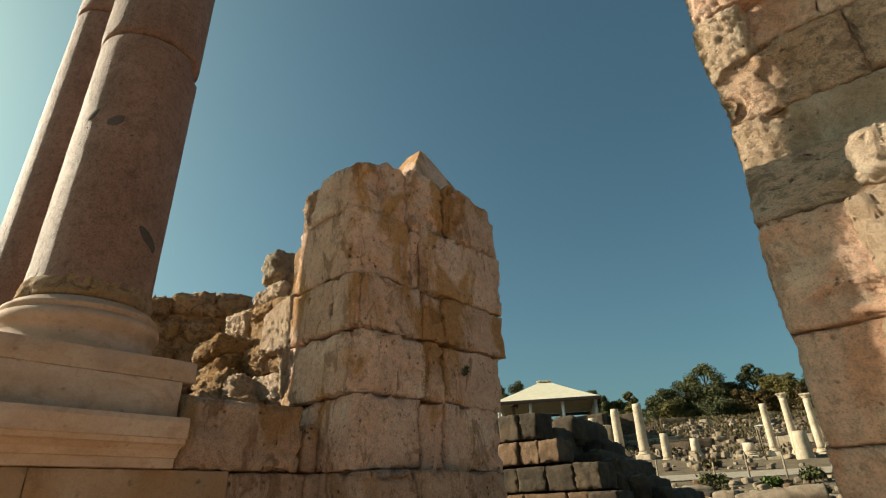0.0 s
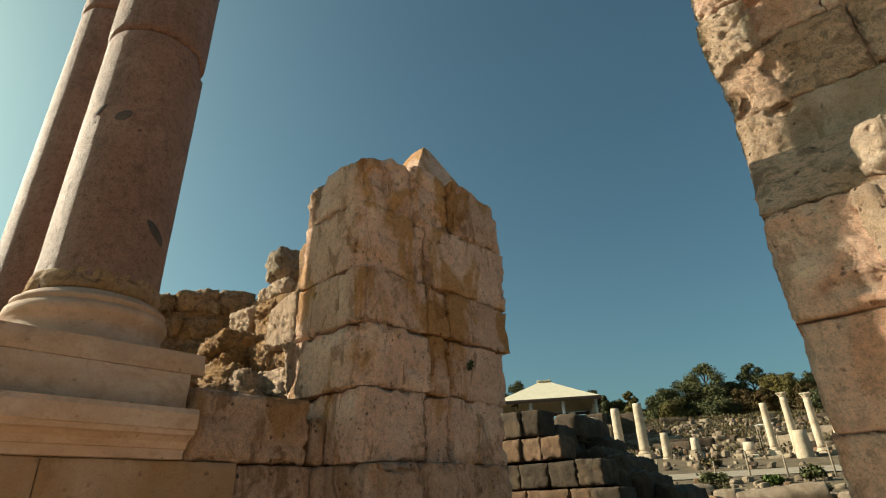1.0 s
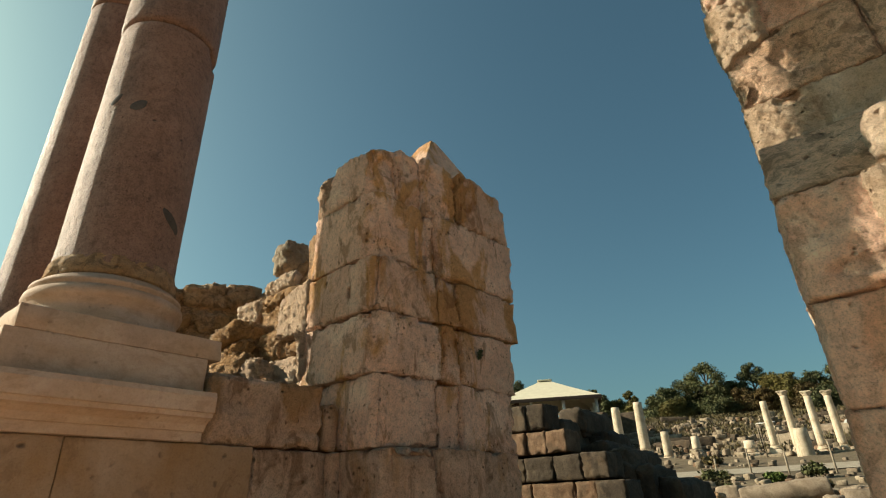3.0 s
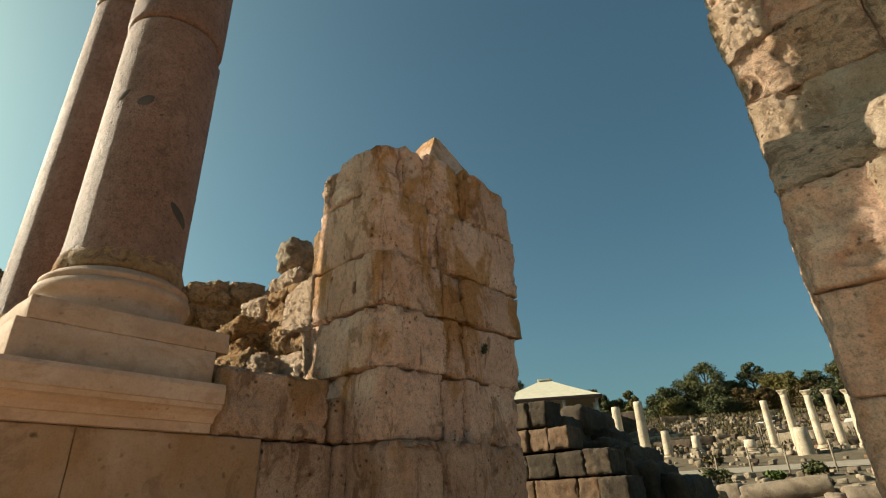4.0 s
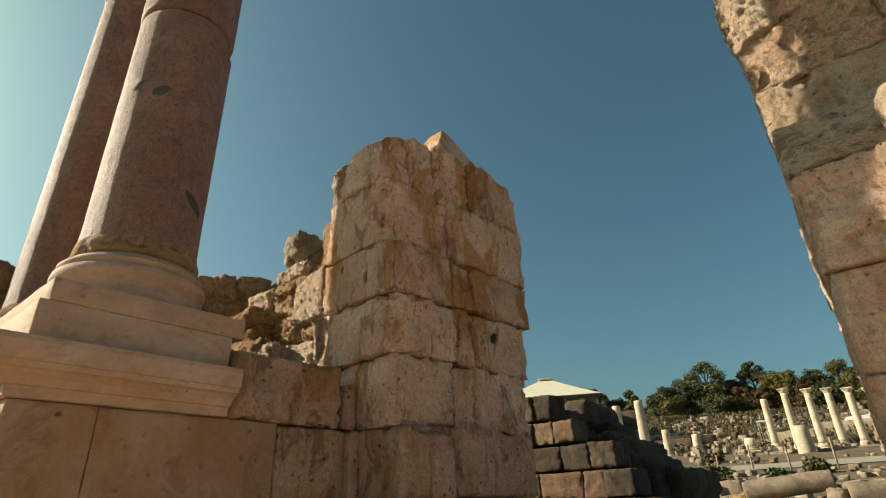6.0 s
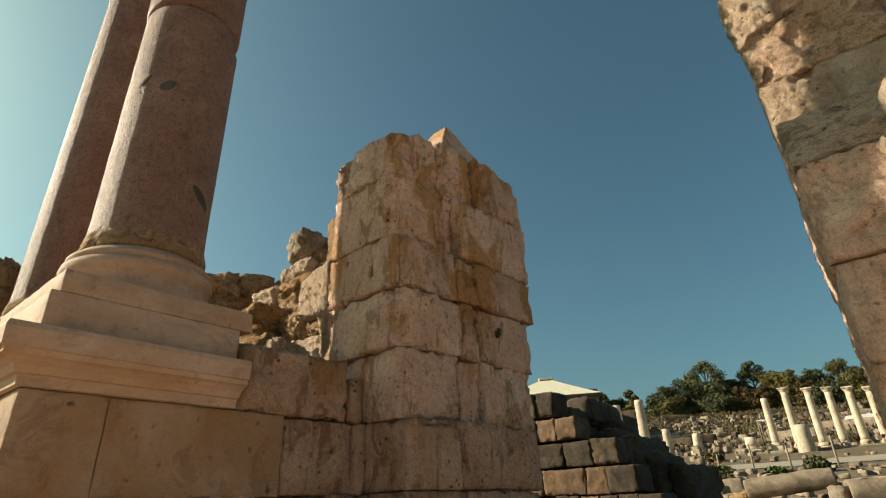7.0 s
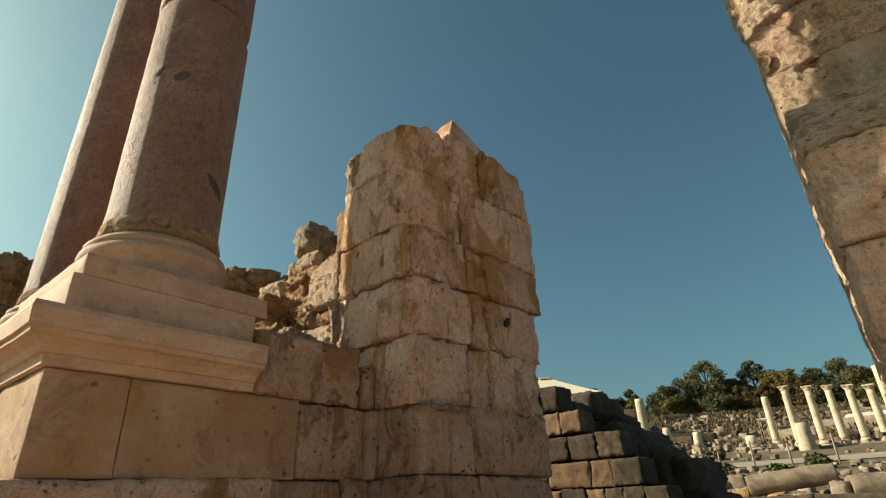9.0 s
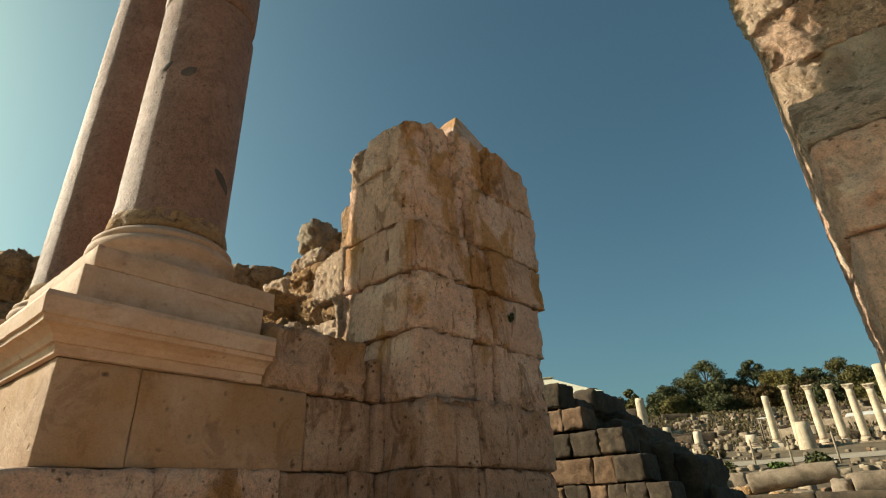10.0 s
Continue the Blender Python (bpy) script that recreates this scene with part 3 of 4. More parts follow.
# ---- near columns ----
def build_column(x, y, base_z, break_z, label, patches, stout=1.0):
    t = thing("granite_column", (x, y, base_z), label, "column", "granite columns")
    b = 2.69
    lower = [(0.565, b), (0.575, b + 0.06), (0.572, b + 0.1), (0.556, b + 0.125), (0.545, b + 0.145), (0.538, b + 0.18), (0.54, b + 0.205), (0.55, b + 0.22), (0.552, b + 0.24), (0.563, b + 0.25), (0.572, b + 0.285), (0.563, b + 0.322),
             (0.545, b + 0.335), (0.53, b + 0.338), (0.532, b + 0.355), (0.543, b + 0.365), (0.543, b + 0.388), (0.52, b + 0.4), (0.5, b + 0.405), (0.495, b + 0.43), (0.46, b + 0.45)]
    lower = [(r * 0.965 * stout, zz) for r, zz in lower]
    lathe("base", lower, DRESSED, t, (x, y, 0), 72, 0.003, "cream moulded attic base")
    z0 = b + 0.45
    shaft = fine_profile([(0.44, z0), (0.445, z0 + 0.03), (0.445, z0 + 0.06), (0.44, z0 + 0.13), (0.434, z0 + 0.3), (0.432, break_z - 0.3), (0.432, break_z - 0.045), (0.424, break_z - 0.02), (0.395, break_z)], 0.05)
    shaft = [(r * stout, zz) for r, zz in shaft]
    drum = lathe("shaft", shaft, GRANITE, t, (x, y, 0), 72, 0.0018, "pitted pink granite drum", 6.0)
    up = fine_profile([(0.395, break_z + 0.002), (0.425, break_z + 0.02), (0.437, break_z + 0.05), (0.434, break_z + 1.5), (0.425, break_z + 3.6)], 0.12)
    for v in drum.data.vertices:
        # a spall at the drum's upper edge
        a = math.atan2(v.co.y, v.co.x)
        k = ((a + 0.55) / 0.5) ** 2 + ((v.co.z - break_z) / (0.13 + 0.04 * math.sin(a * 7))) ** 2
        if k < 1:
            f = 1 - 0.09 * min(1, 2 * (1 - k))
            v.co.x, v.co.y = v.co.x * f, v.co.y * f
    up = [(r * stout, zz) for r, zz in up]
    lathe("upper_shaft", up, GRANITE, t, (x - 0.012, y - 0.008, 0), 72, 0.002, "", 6.0)
    lathe("broken_edge", fine_profile([(0.44 * stout, z0 + 0.0), (0.462 * stout, z0 + 0.01), (0.466 * stout, z0 + 0.05), (0.45 * stout, z0 + 0.12), (0.435 * stout, z0 + 0.16)], 0.02), RUBBLE, t, (x, y, 0), 90, 0.022, "chipped brown lower edge", 9.0)
    for px, pz, w, h, lean in patches:
        # a mortar patch that lies on the drum; px is its heading from the axis
        verts, faces = [], []
        m, k = 14, 5
        for i in range(k + 1):
            for j in range(m):
                a = 2 * math.pi * j / m
                rr = i / k * (1 + 0.25 * noise.noise(Vector((math.cos(a) * 1.3, math.sin(a) * 1.3, px * 5))))
                du, dv = math.cos(a) * rr * w, math.sin(a) * rr * h
                du, dv = du + lean * dv, dv
                ang = px + du / 0.436
                r = 0.4405 - 0.006 * (i / k) ** 3
                verts.append((r * math.cos(ang), r * math.sin(ang), pz + dv - base_z))
        for i in range(k):
            for j in range(m):
                a, bb = i * m + j, i * m + (j + 1) % m
                faces.append((a, bb, bb + m, a + m))
        mesh_object("mortar_patch", verts, faces, PATCH, drum, Vector((0, 0, base_z)), True, "grey mortar repair")
    return t


build_column(1.307, 4.70, 2.69, 5.74, "pitted pink granite column on a cream moulded base", [(-1.1, 3.73, 0.075, 0.09, -1.0), (-2.19, 4.71, 0.06, 0.06, 0.5), (-2.65, 4.77, 0.035, 0.06, 0.6)])
build_column(1.322, 6.8, 2.69, 7.71, "pitted pink granite column standing behind another one", [], 0.955)


# ---- rubble behind the pier ----
def build_rubble_stub():
    t = thing("rubble_wall", (3.7, 5.6, 0), "broken rubble wall stub of rough lit limestone behind the pier", "ruined wall")
    kw = dict(rnd=0.06, res=0.022, rough=0.045, wear=0.12, jit=0.05, freq=13.0, gap=0.004)
    pale = dict(kw, rnd=0.03, rough=0.02, jit=0.012)
    slope = [(0, 0, 0), (0, 0, 0), (0, -0.02, 0.06), (0, 0, 0.06), (0, 0, 0.02), (0, 0, 0), (0, -0.04, -0.1), (0, 0, -0.1)]
    stone("rubble_stone", (3.09, 3.7), (4.52, 5.11), (3.14, 3.75), SUNNY, t, "pale rough-faced block catching the sun", warp=slope, **pale)
    for label, mat, x, y, z in [
        ("pale rough stone", SUNNY, (3.08, 3.5), (4.5, 4.64), (2.64, 3.16)), ("pale rough stone", SUNNY, (3.09, 3.6), (4.62, 5.16), (2.6, 2.98)), ("pale rough stone", SUNNY, (3.13, 3.8), (4.3, 4.6), (4.3, 4.93)),
        ("pale rough stone", SUNNY, (2.9, 3.3), (5.05, 5.55), (2.62, 2.92)), ("pale rough stone", SUNNY, (3.98, 4.42), (7.02, 7.6), (4.0, 4.42)), ("pale rough stone", SUNNY, (4.06, 4.6), (6.32, 6.95), (4.38, 4.66)),
        ("", RUBBLE, (3.16, 3.55), (4.64, 5.02), (2.96, 3.16)), ("", RUBBLE, (2.82, 3.1), (5.32, 5.85), (2.78, 3.04)), ("", RUBBLE, (3.0, 3.6), (5.55, 6.2), (3.02, 3.3)), ("", RUBBLE, (2.94, 3.6), (5.66, 6.25), (3.3, 3.53)),
        ("", RUBBLE, (3.56, 3.95), (5.6, 6.2), (3.26, 3.56)), ("", RUBBLE, (3.75, 4.3), (6.3, 7.0), (3.3, 3.8)), ("", RUBBLE, (4.05, 4.3), (6.5, 6.95), (4.18, 4.4)), ("", RUBBLE, (4.08, 4.4), (6.45, 6.95), (3.8, 4.19)),
        ("", RUBBLE, (4.26, 4.9), (6.3, 6.9), (4.62, 4.88)), ("", RUBBLE, (4.5, 5.1), (6.2, 6.85), (4.86, 5.16)), ("", RUBBLE, (3.15, 3.6), (5.02, 5.5), (3.0, 3.32)), ("", RUBBLE, (3.4, 3.9), (5.1, 5.7), (3.3, 3.62)),
        ("", RUBBLE, (2.5, 3.1), (4.82, 5.3), (2.3, 2.66)), ("", RUBBLE, (2.6, 3.3), (5.3, 5.9), (2.4, 2.8)), ("", RUBBLE, (2.3, 2.8), (5.9, 6.5), (2.5, 3.0)), ("", RUBBLE, (4.2, 4.7), (5.6, 6.3), (4.3, 4.62)),
    ]:
        ob = stone("rubble_stone", x, y, z, mat, t, label, **kw)
        ob.rotation_euler = (0.06 * noise.noise(Vector(x + (z[0],)) * 7), 0.08 * noise.noise(Vector(y + (z[0],)) * 7), 0.2 * noise.noise(Vector((x[0] * 9, y[0] * 9, z[0] * 9))))
    stone("rubble_stone", (4.08, 4.54), (6.5, 6.98), (4.84, 5.26), RUIN, t, "dark loose stone perched on top", rnd=0.12, res=0.03, rough=0.05, wear=0.12, jit=0.06, freq=8.0)
    stone("core", (3.62, 4.9), (4.7, 7.2), (0.0, 3.7), RUBBLE, t, "rubble core", rnd=0.1, res=0.1, rough=0.08)
    stone("core", (2.7, 3.7), (5.4, 6.6), (0.0, 2.7), RUBBLE, t, "rubble core", rnd=0.1, res=0.1, rough=0.08)
    stone("core", (4.1, 5.0), (4.8, 7.4), (3.6, 4.4), RUBBLE, t, "rubble core", rnd=0.1, res=0.1, rough=0.08)


build_rubble_stub()


def build_back_wall():
    t = thing("rear_rubble_wall", (3.0, 9.8, 0), "rough brown rubble wall with dark weathered top stones", "ruined wall")
    COUNT[0] += 1
    v, f = stone_mesh((8.6, 0.5, 4.75), rnd=0.1, res=0.3, rough=0.05, seed=COUNT[0])
    ob = mesh_object("core", v, f, RUBBLE, t, (2.0 - 3.0, 10.3 - 9.8, 2.37), label="rubble core")
    ob.rotation_euler = (0, 0, math.atan2(4.6, -7.2))
    rng = random.Random(5)
    a, b = Vector((5.6, 8.0)), Vector((-1.6, 12.6))
    d = (b - a).normalized()
    turn = math.atan2(d.y, d.x)
    for row, (z0, z1) in enumerate(((0.0, 2.6), (2.6, 3.4), (3.4, 3.8), (3.8, 4.2), (4.2, 4.62), (4.62, 5.05))):
        s = 0.0 - 0.3 * (row % 2)
        while s < (b - a).length:
            w = rng.uniform(0.42, 0.8) if row else 1.6
            top = z1 + (rng.uniform(-0.1, 0.08) + (0.06 if s < 1.9 else -0.04) if row == 5 else 0)
            COUNT[0] += 1
            v, f = stone_mesh((w - 0.02, 0.7, top - z0 - 0.02), rnd=0.13, res=0.04, rough=0.05, wear=0.16, jit=0.07, seed=COUNT[0], freq=7.0)
            at = a + d * (s + w / 2)
            ob = mesh_object("rubble_stone", v, f, RUBBLE, t, (at.x - 3.0, at.y - 9.8, (z0 + top) / 2))
            ob.rotation_euler = (0, 0, turn + rng.uniform(-0.05, 0.05))
            s += w


build_back_wall()


# ---- leaning wall end by the opening ----
def build_jamb():
    t = thing("ruined_wall_end", (4.4, -0.6, 0), "rosy limestone wall end with pitted blocks stepping back", "ruined wall")
    kw = dict(rnd=0.014, res=0.02, rough=0.024, wear=0.06, jit=0.008, freq=9.0, gap=0.003, calm=0.8)
    lean = lambda hi, splay: [(0, 0, 0), (0, 0, 0), (0, 0, 0), (0, splay, 0), (hi, 0, 0), (0, 0, 0), (hi, 0, 0), (0, splay, 0)]
    rows = [
        # x range, z range, cuts along y, lean of the front, stone, pits
        ((3.42, 4.6), 0.0, 1.25, (0.32, -0.9, -2.4), 0.0, PINKISH, 20), ((3.42, 4.6), 1.25, 1.89, (0.325, -0.62, -1.6, -2.4), 0.0, PINKISH, 60),
        ((3.42, 4.6), 1.89, 2.48, (0.318, -0.7, -2.4), 0.01, PINKISH, 60), ((3.40, 4.6), 2.48, 3.17, (0.33, -0.5, -1.5, -2.4), 0.05, PINKISH, 90),
        ((3.47, 4.9), 3.17, 3.87, (0.33, -0.62, -1.3, -2.4), 0.56, LICHEN, 170), ((4.33, 5.2), 3.87, 4.46, (0.36, -0.8, -1.6, -2.4), 0.02, SUNNY, 60),
        ((4.36, 5.4), 4.46, 5.16, (0.362, -0.62, -1.4, -2.4), 0.03, LICHEN, 40), ((4.4, 5.5), 5.16, 5.62, (0.3, -0.5, -1.4, -2.4), 0.03, PINKISH, 90),
        ((4.4, 5.5), 5.62, 6.4, (0.3, -0.8, -2.4), 0.05, PINKISH, 60), ((4.4, 5.5), 6.4, 7.1, (0.3, -0.6, -1.7, -2.4), 0.05, PINKISH, 30),
    ]
    worn = {
        3: [(3.4, 0.2, 2.95, 0.2, 0.16, 0.16, 0.03), (3.4, -0.05, 2.62, 0.2, 0.25, 0.07, 0.035)],
        5: [(4.37, 0.02, 4.4, 0.2, 0.12, 0.08, 0.04), (4.37, -0.1, 4.02, 0.2, 0.1, 0.16, 0.03)],
        6: [(4.36, -0.14, 4.8, 0.25, 0.2, 0.2, 0.04), (4.36, 0.3, 4.62, 0.25, 0.13, 0.15, 0.06), (4.42, 0.1, 5.12, 0.25, 0.26, 0.05, 0.06)],
    }
    for r, (x, z0, z1, cuts, hi, mat, n) in enumerate(rows):
        for k, (y1, y0) in enumerate(zip(cuts, cuts[1:])):
            near = k == 0 and r > 0
            opts = dict(kw, pits=(n, 0.012, 0.032, 0.014), dents=worn.get(r, ())) if near else dict(kw, res=0.05)
            stone("stone_block", (x[0] + 0.015 * (k % 2), x[1]), (y0, y1), (z0, z1), mat, t, warp=lean(hi, 0.055 if k == 0 and x[1] < 4.7 else 0.03 if k == 0 and z1 < 4 else 0.0), **opts)
    # the shaded rear leaf of the wall end, standing a little further into the opening
    for z0, z1, y1 in ((0.0, 1.1, 0.372), (1.1, 2.2, 0.38), (2.2, 3.2, 0.388), (3.2, 4.1, 0.392), (4.1, 4.9, 0.388)):
        stone("rear_block", (5.0, 5.7), (-2.4, y1), (z0, z1), PINKISH, t, "shaded rear block of the wall end", rnd=0.02, res=0.06, rough=0.012, wear=0.03, jit=0.004)
    # set forward and given the sunlit colour, so this end looks lit
    bulge = dict(rnd=0.07, res=0.022, rough=0.035, wear=0.12, jit=0.04, freq=10.0)
    for x0, y0, y1, z0, z1 in [(3.26, -0.8, -0.06, 1.98, 2.5), (3.33, -0.8, -0.12, 2.66, 3.16), (3.42, -0.95, -0.24, 3.19, 3.56), (3.27, -0.9, -0.04, 1.3, 1.88)]:
        stone("bulging_stone", (x0, 4.2), (y0, y1), (z0, z1), SUNNY, t, "rough weathered stone standing proud of the wall", **bulge)
    broken = dict(rnd=0.04, res=0.022, rough=0.032, wear=0.16, jit=0.03, freq=12.0)
    stone("springer_block", (4.32, 4.9), (0.02, 0.425), (5.0, 5.66), SUNNY, t, "projecting broken block", warp=[(0, 0, 0.1), (0, 0, 0), (0, -0.06, -0.1), (0, -0.06, 0), (0, 0, 0), (0, 0, 0), (0, 0, 0), (0, 0, 0)], **broken)
    stone("springer_block", (4.34, 4.9), (-0.3, 0.375), (5.66, 6.4), PINKISH, t, "projecting broken block", **broken)


build_jamb()


# ---- basalt wall ----
def build_basalt_wall():
    t = thing("basalt_wall", (9.8, 5.0, 0), "stepped ruined wall of dark basalt and brown blocks", "ruined wall")
    kw = dict(rnd=0.018, res=0.035, rough=0.012, wear=0.06, jit=0.014, gap=0.006, freq=7.0, pits=(16, 0.02, 0.05, 0.012))
    rng = random.Random(11)
    # z range, block ends along y, the brown ones
    courses = [
        (0.0, 0.88, [3.3, 4.1, 4.8, 5.6, 6.4, 7.2], (1, 2)), (0.88, 1.335, [3.62, 4.02, 4.4, 4.76, 5.12, 5.58, 6.02, 6.6, 7.2], (3, 5)),
        (1.335, 1.79, [3.97, 4.54, 4.96, 5.83, 6.4, 7.0], (1, 2, 3)), (1.81, 2.26, [4.26, 4.77, 5.34, 5.95, 6.4, 7.0], ()),
        (2.29, 2.72, [5.03, 5.45, 5.88, 6.4, 7.0], (0, 1, 2)), (2.73, 3.24, [5.43, 5.83, 6.3, 7.0], ()),
    ]
    for row, (z0, z1, ys, brown_ones) in enumerate(courses):
        for k, (a, b) in enumerate(zip(ys, ys[1:])):
            brown = k in brown_ones
            stone("stone_block", (9.42 + rng.uniform(-0.025, 0.025), 10.1), (a, b), (z0, z1 + rng.uniform(-0.02, 0.0)), BROWN if brown else BASALT, t, "brown stone block" if brown else "", **kw)
    # the rough basalt mass behind, stepping down
    for x0, x1, y0, y1, z0, z1 in [(10.1, 13.0, 5.5, 7.4, 0.0, 2.95), (10.6, 12.6, 4.8, 5.5, 0.0, 2.5), (10.3, 12.2, 4.3, 4.8, 0.0, 2.35), (10.5, 12.0, 3.9, 4.3, 0.0, 2.0),
                                   (10.7, 12.4, 3.45, 3.9, 0.0, 1.8), (10.6, 12.2, 3.2, 3.45, 0.0, 1.15), (10.9, 12.6, 5.3, 6.0, 2.7, 3.2), (10.1, 11.0, 4.2, 5.0, 1.2, 2.1), (11.4, 12.6, 5.0, 5.6, 2.3, 2.75)]:
        stone("rough_mass", (x0, x1), (y0, y1), (z0, z1), BASALT, t, "shaded dark rubble", rnd=0.12, res=0.12, rough=0.06, wear=0.12, jit=0.08)


build_basalt_wall()


# ---- fallen column drums ----
def build_fallen(x, y0, y1, z, r, skew, label):
    t = thing("fallen_column_drum", (x, (y0 + y1) / 2, z - r), label, "column drum", "fallen drums")
    length = abs(y1 - y0)
    prof = fine_profile([(r * 0.9, -length / 2), (r, -length / 2 + 0.04), (r * 1.0, 0), (r * 0.94, length / 2 - 0.04), (r * 0.86, length / 2)], 0.1)
    ob = lathe("drum", prof, DRUM, None, (0, 0, 0), 40, 0.03, "", 3.0)
    ob.parent = t
    ob.location = (0, 0, r)
    ob.rotation_euler = (radians(90 + skew), 0, radians(6))
    return t


build_fallen(21.0, 4.85, 2.3, 1.44, 0.31, -6.0, "pale worn marble column drum lying on the ground")
build_fallen(20.6, 2.0, -1.4, 1.16, 0.33, -1.0, "pale marble column shaft lying beside a broken block")


def scatter_stone(name, at, size, material, label, category, group, seed, rough=0.04):
    v, f = stone_mesh(size, rnd=0.3 * min(size), res=max(0.07, min(size) / 4), rough=rough, wear=0.12, jit=0.12 * min(size), seed=seed)
    ob = mesh_object(name, v, f, material, None, at)
    return tagged(ob, label, category, group)


def rot_z(ob, a):
    ob.rotation_euler = (0, 0, a)
    return ob


for k, (x, y, sx, sz) in enumerate([(21.2, 5.1, 0.55, 0.5), (20.7, 2.25, 0.5, 0.55), (21.6, 5.6, 0.5, 0.35), (20.6, 3.9, 0.6, 0.25), (20.5, 3.3, 0.5, 0.25), (20.6, 4.5, 0.4, 0.2), (22.8, 6.2, 0.7, 0.6), (23.2, 6.9, 0.6, 0.5), (24.5, 1.9, 0.7, 0.4), (23.5, 1.2, 0.8, 0.5), (24.0, 7.6, 0.8, 0.5), (22.3, 0.8, 0.6, 0.4)]):
    rot_z(scatter_stone("broken_block", (x, y, ground_z(x, y) + sz * 0.42), (sx, sx * 1.2, sz), DRUM if k % 3 else RUBBLE, "broken pale stone block lying on the earth", "stone", "loose blocks", 900 + k), k * 1.3)

for k, (y0, y1) in enumerate([(-1.5, 1.0), (1.0, 2.9), (2.9, 5.0)]):
    ob = stone("kerb_stone", (19.4, 19.8), (y0, y1), (0.5, 0.98), BASALT, None, rnd=0.05, res=0.15, rough=0.02)
    tagged(ob, "long dark stone kerb block in the earth", "kerb", "kerb stones")


# ---- far columns ----
def build_far_column(x, y, z0, z1, r, capital, base=True):
    t = thing("street_column", (x, y, z0), "pale marble column " + ("with a capital" if capital else "with a broken top") + (" on a moulded base" if base else ""), "column", "street columns")
    b = 0.0
    if base:
        stone("plinth", (x - r * 1.5, x + r * 1.5), (y - r * 1.5, y + r * 1.5), (z0 - 0.5, z0 + 0.16), MARBLE, t, rnd=0.02, res=0.3, rough=0.01)
        lathe("base", [(r * 1.4, 0.16), (r * 1.48, 0.22), (r * 1.4, 0.29), (r * 1.18, 0.33), (r * 1.28, 0.4), (r * 1.1, 0.45)], MARBLE, t, (x, y, z0), 24, 0.0)
        b = 0.44
    top = z1 - z0 - (0.4 if capital else 0.0)
    prof = fine_profile([(r * 1.06, b - (0 if base else 0.5)), (r, b + 0.25), (r * 0.97, b + (top - b) * 0.4), (r * 0.86, top)], 0.35)
    lathe("shaft", prof, MARBLE, t, (x, y, z0), 24, 0.012, "", 2.0)
    if capital:
        cap_ob = lathe("capital", [(r * 0.86, top), (r * 0.98, top + 0.06), (r * 0.95, top + 0.12), (r * 1.25, top + 0.24), (r * 1.3, top + 0.3)], MARBLE, t, (x, y, z0), 24, 0.02)
        stone("abacus", (x - r * 1.3, x + r * 1.3), (y - r * 1.3, y + r * 1.3), (z1 - 0.13, z1), MARBLE, t, rnd=0.03, res=0.2, rough=0.02).parent = cap_ob


for y, z0, z1, cap in [(9.05, 4.5, 8.7, False), (7.35, 4.3, 9.38, True), (5.62, 4.2, 9.12, True), (4.18, 4.16, 8.95, True), (2.77, 4.15, 8.77, True), (1.4, 4.14, 8.57, True), (0.0, 4.14, 8.4, True), (-1.4, 4.14, 8.3, True)]:
    build_far_column(56.0, y, z0, z1, 0.32, cap)
build_far_column(43.0, 0.35, 2.9, 7.95, 0.36, False)
for x, y, z0, z1, r in [(52, 6.45, 3.75, 5.85, 0.62), (55, 10.8, 4.3, 5.5, 0.5), (56, 15.5, 4.7, 6.35, 0.4), (56, 18.2, 4.3, 7.05, 0.42), (56.5, 20.5, 5.1, 10.2, 0.5), (56, 22.75, 5.5, 9.9, 0.48), (56, 25.35, 5.8, 9.3, 0.45), (56, 24.1, 5.5, 8.4, 0.8)]:
    build_far_column(x, y, z0, z1, r, False, r < 0.6)


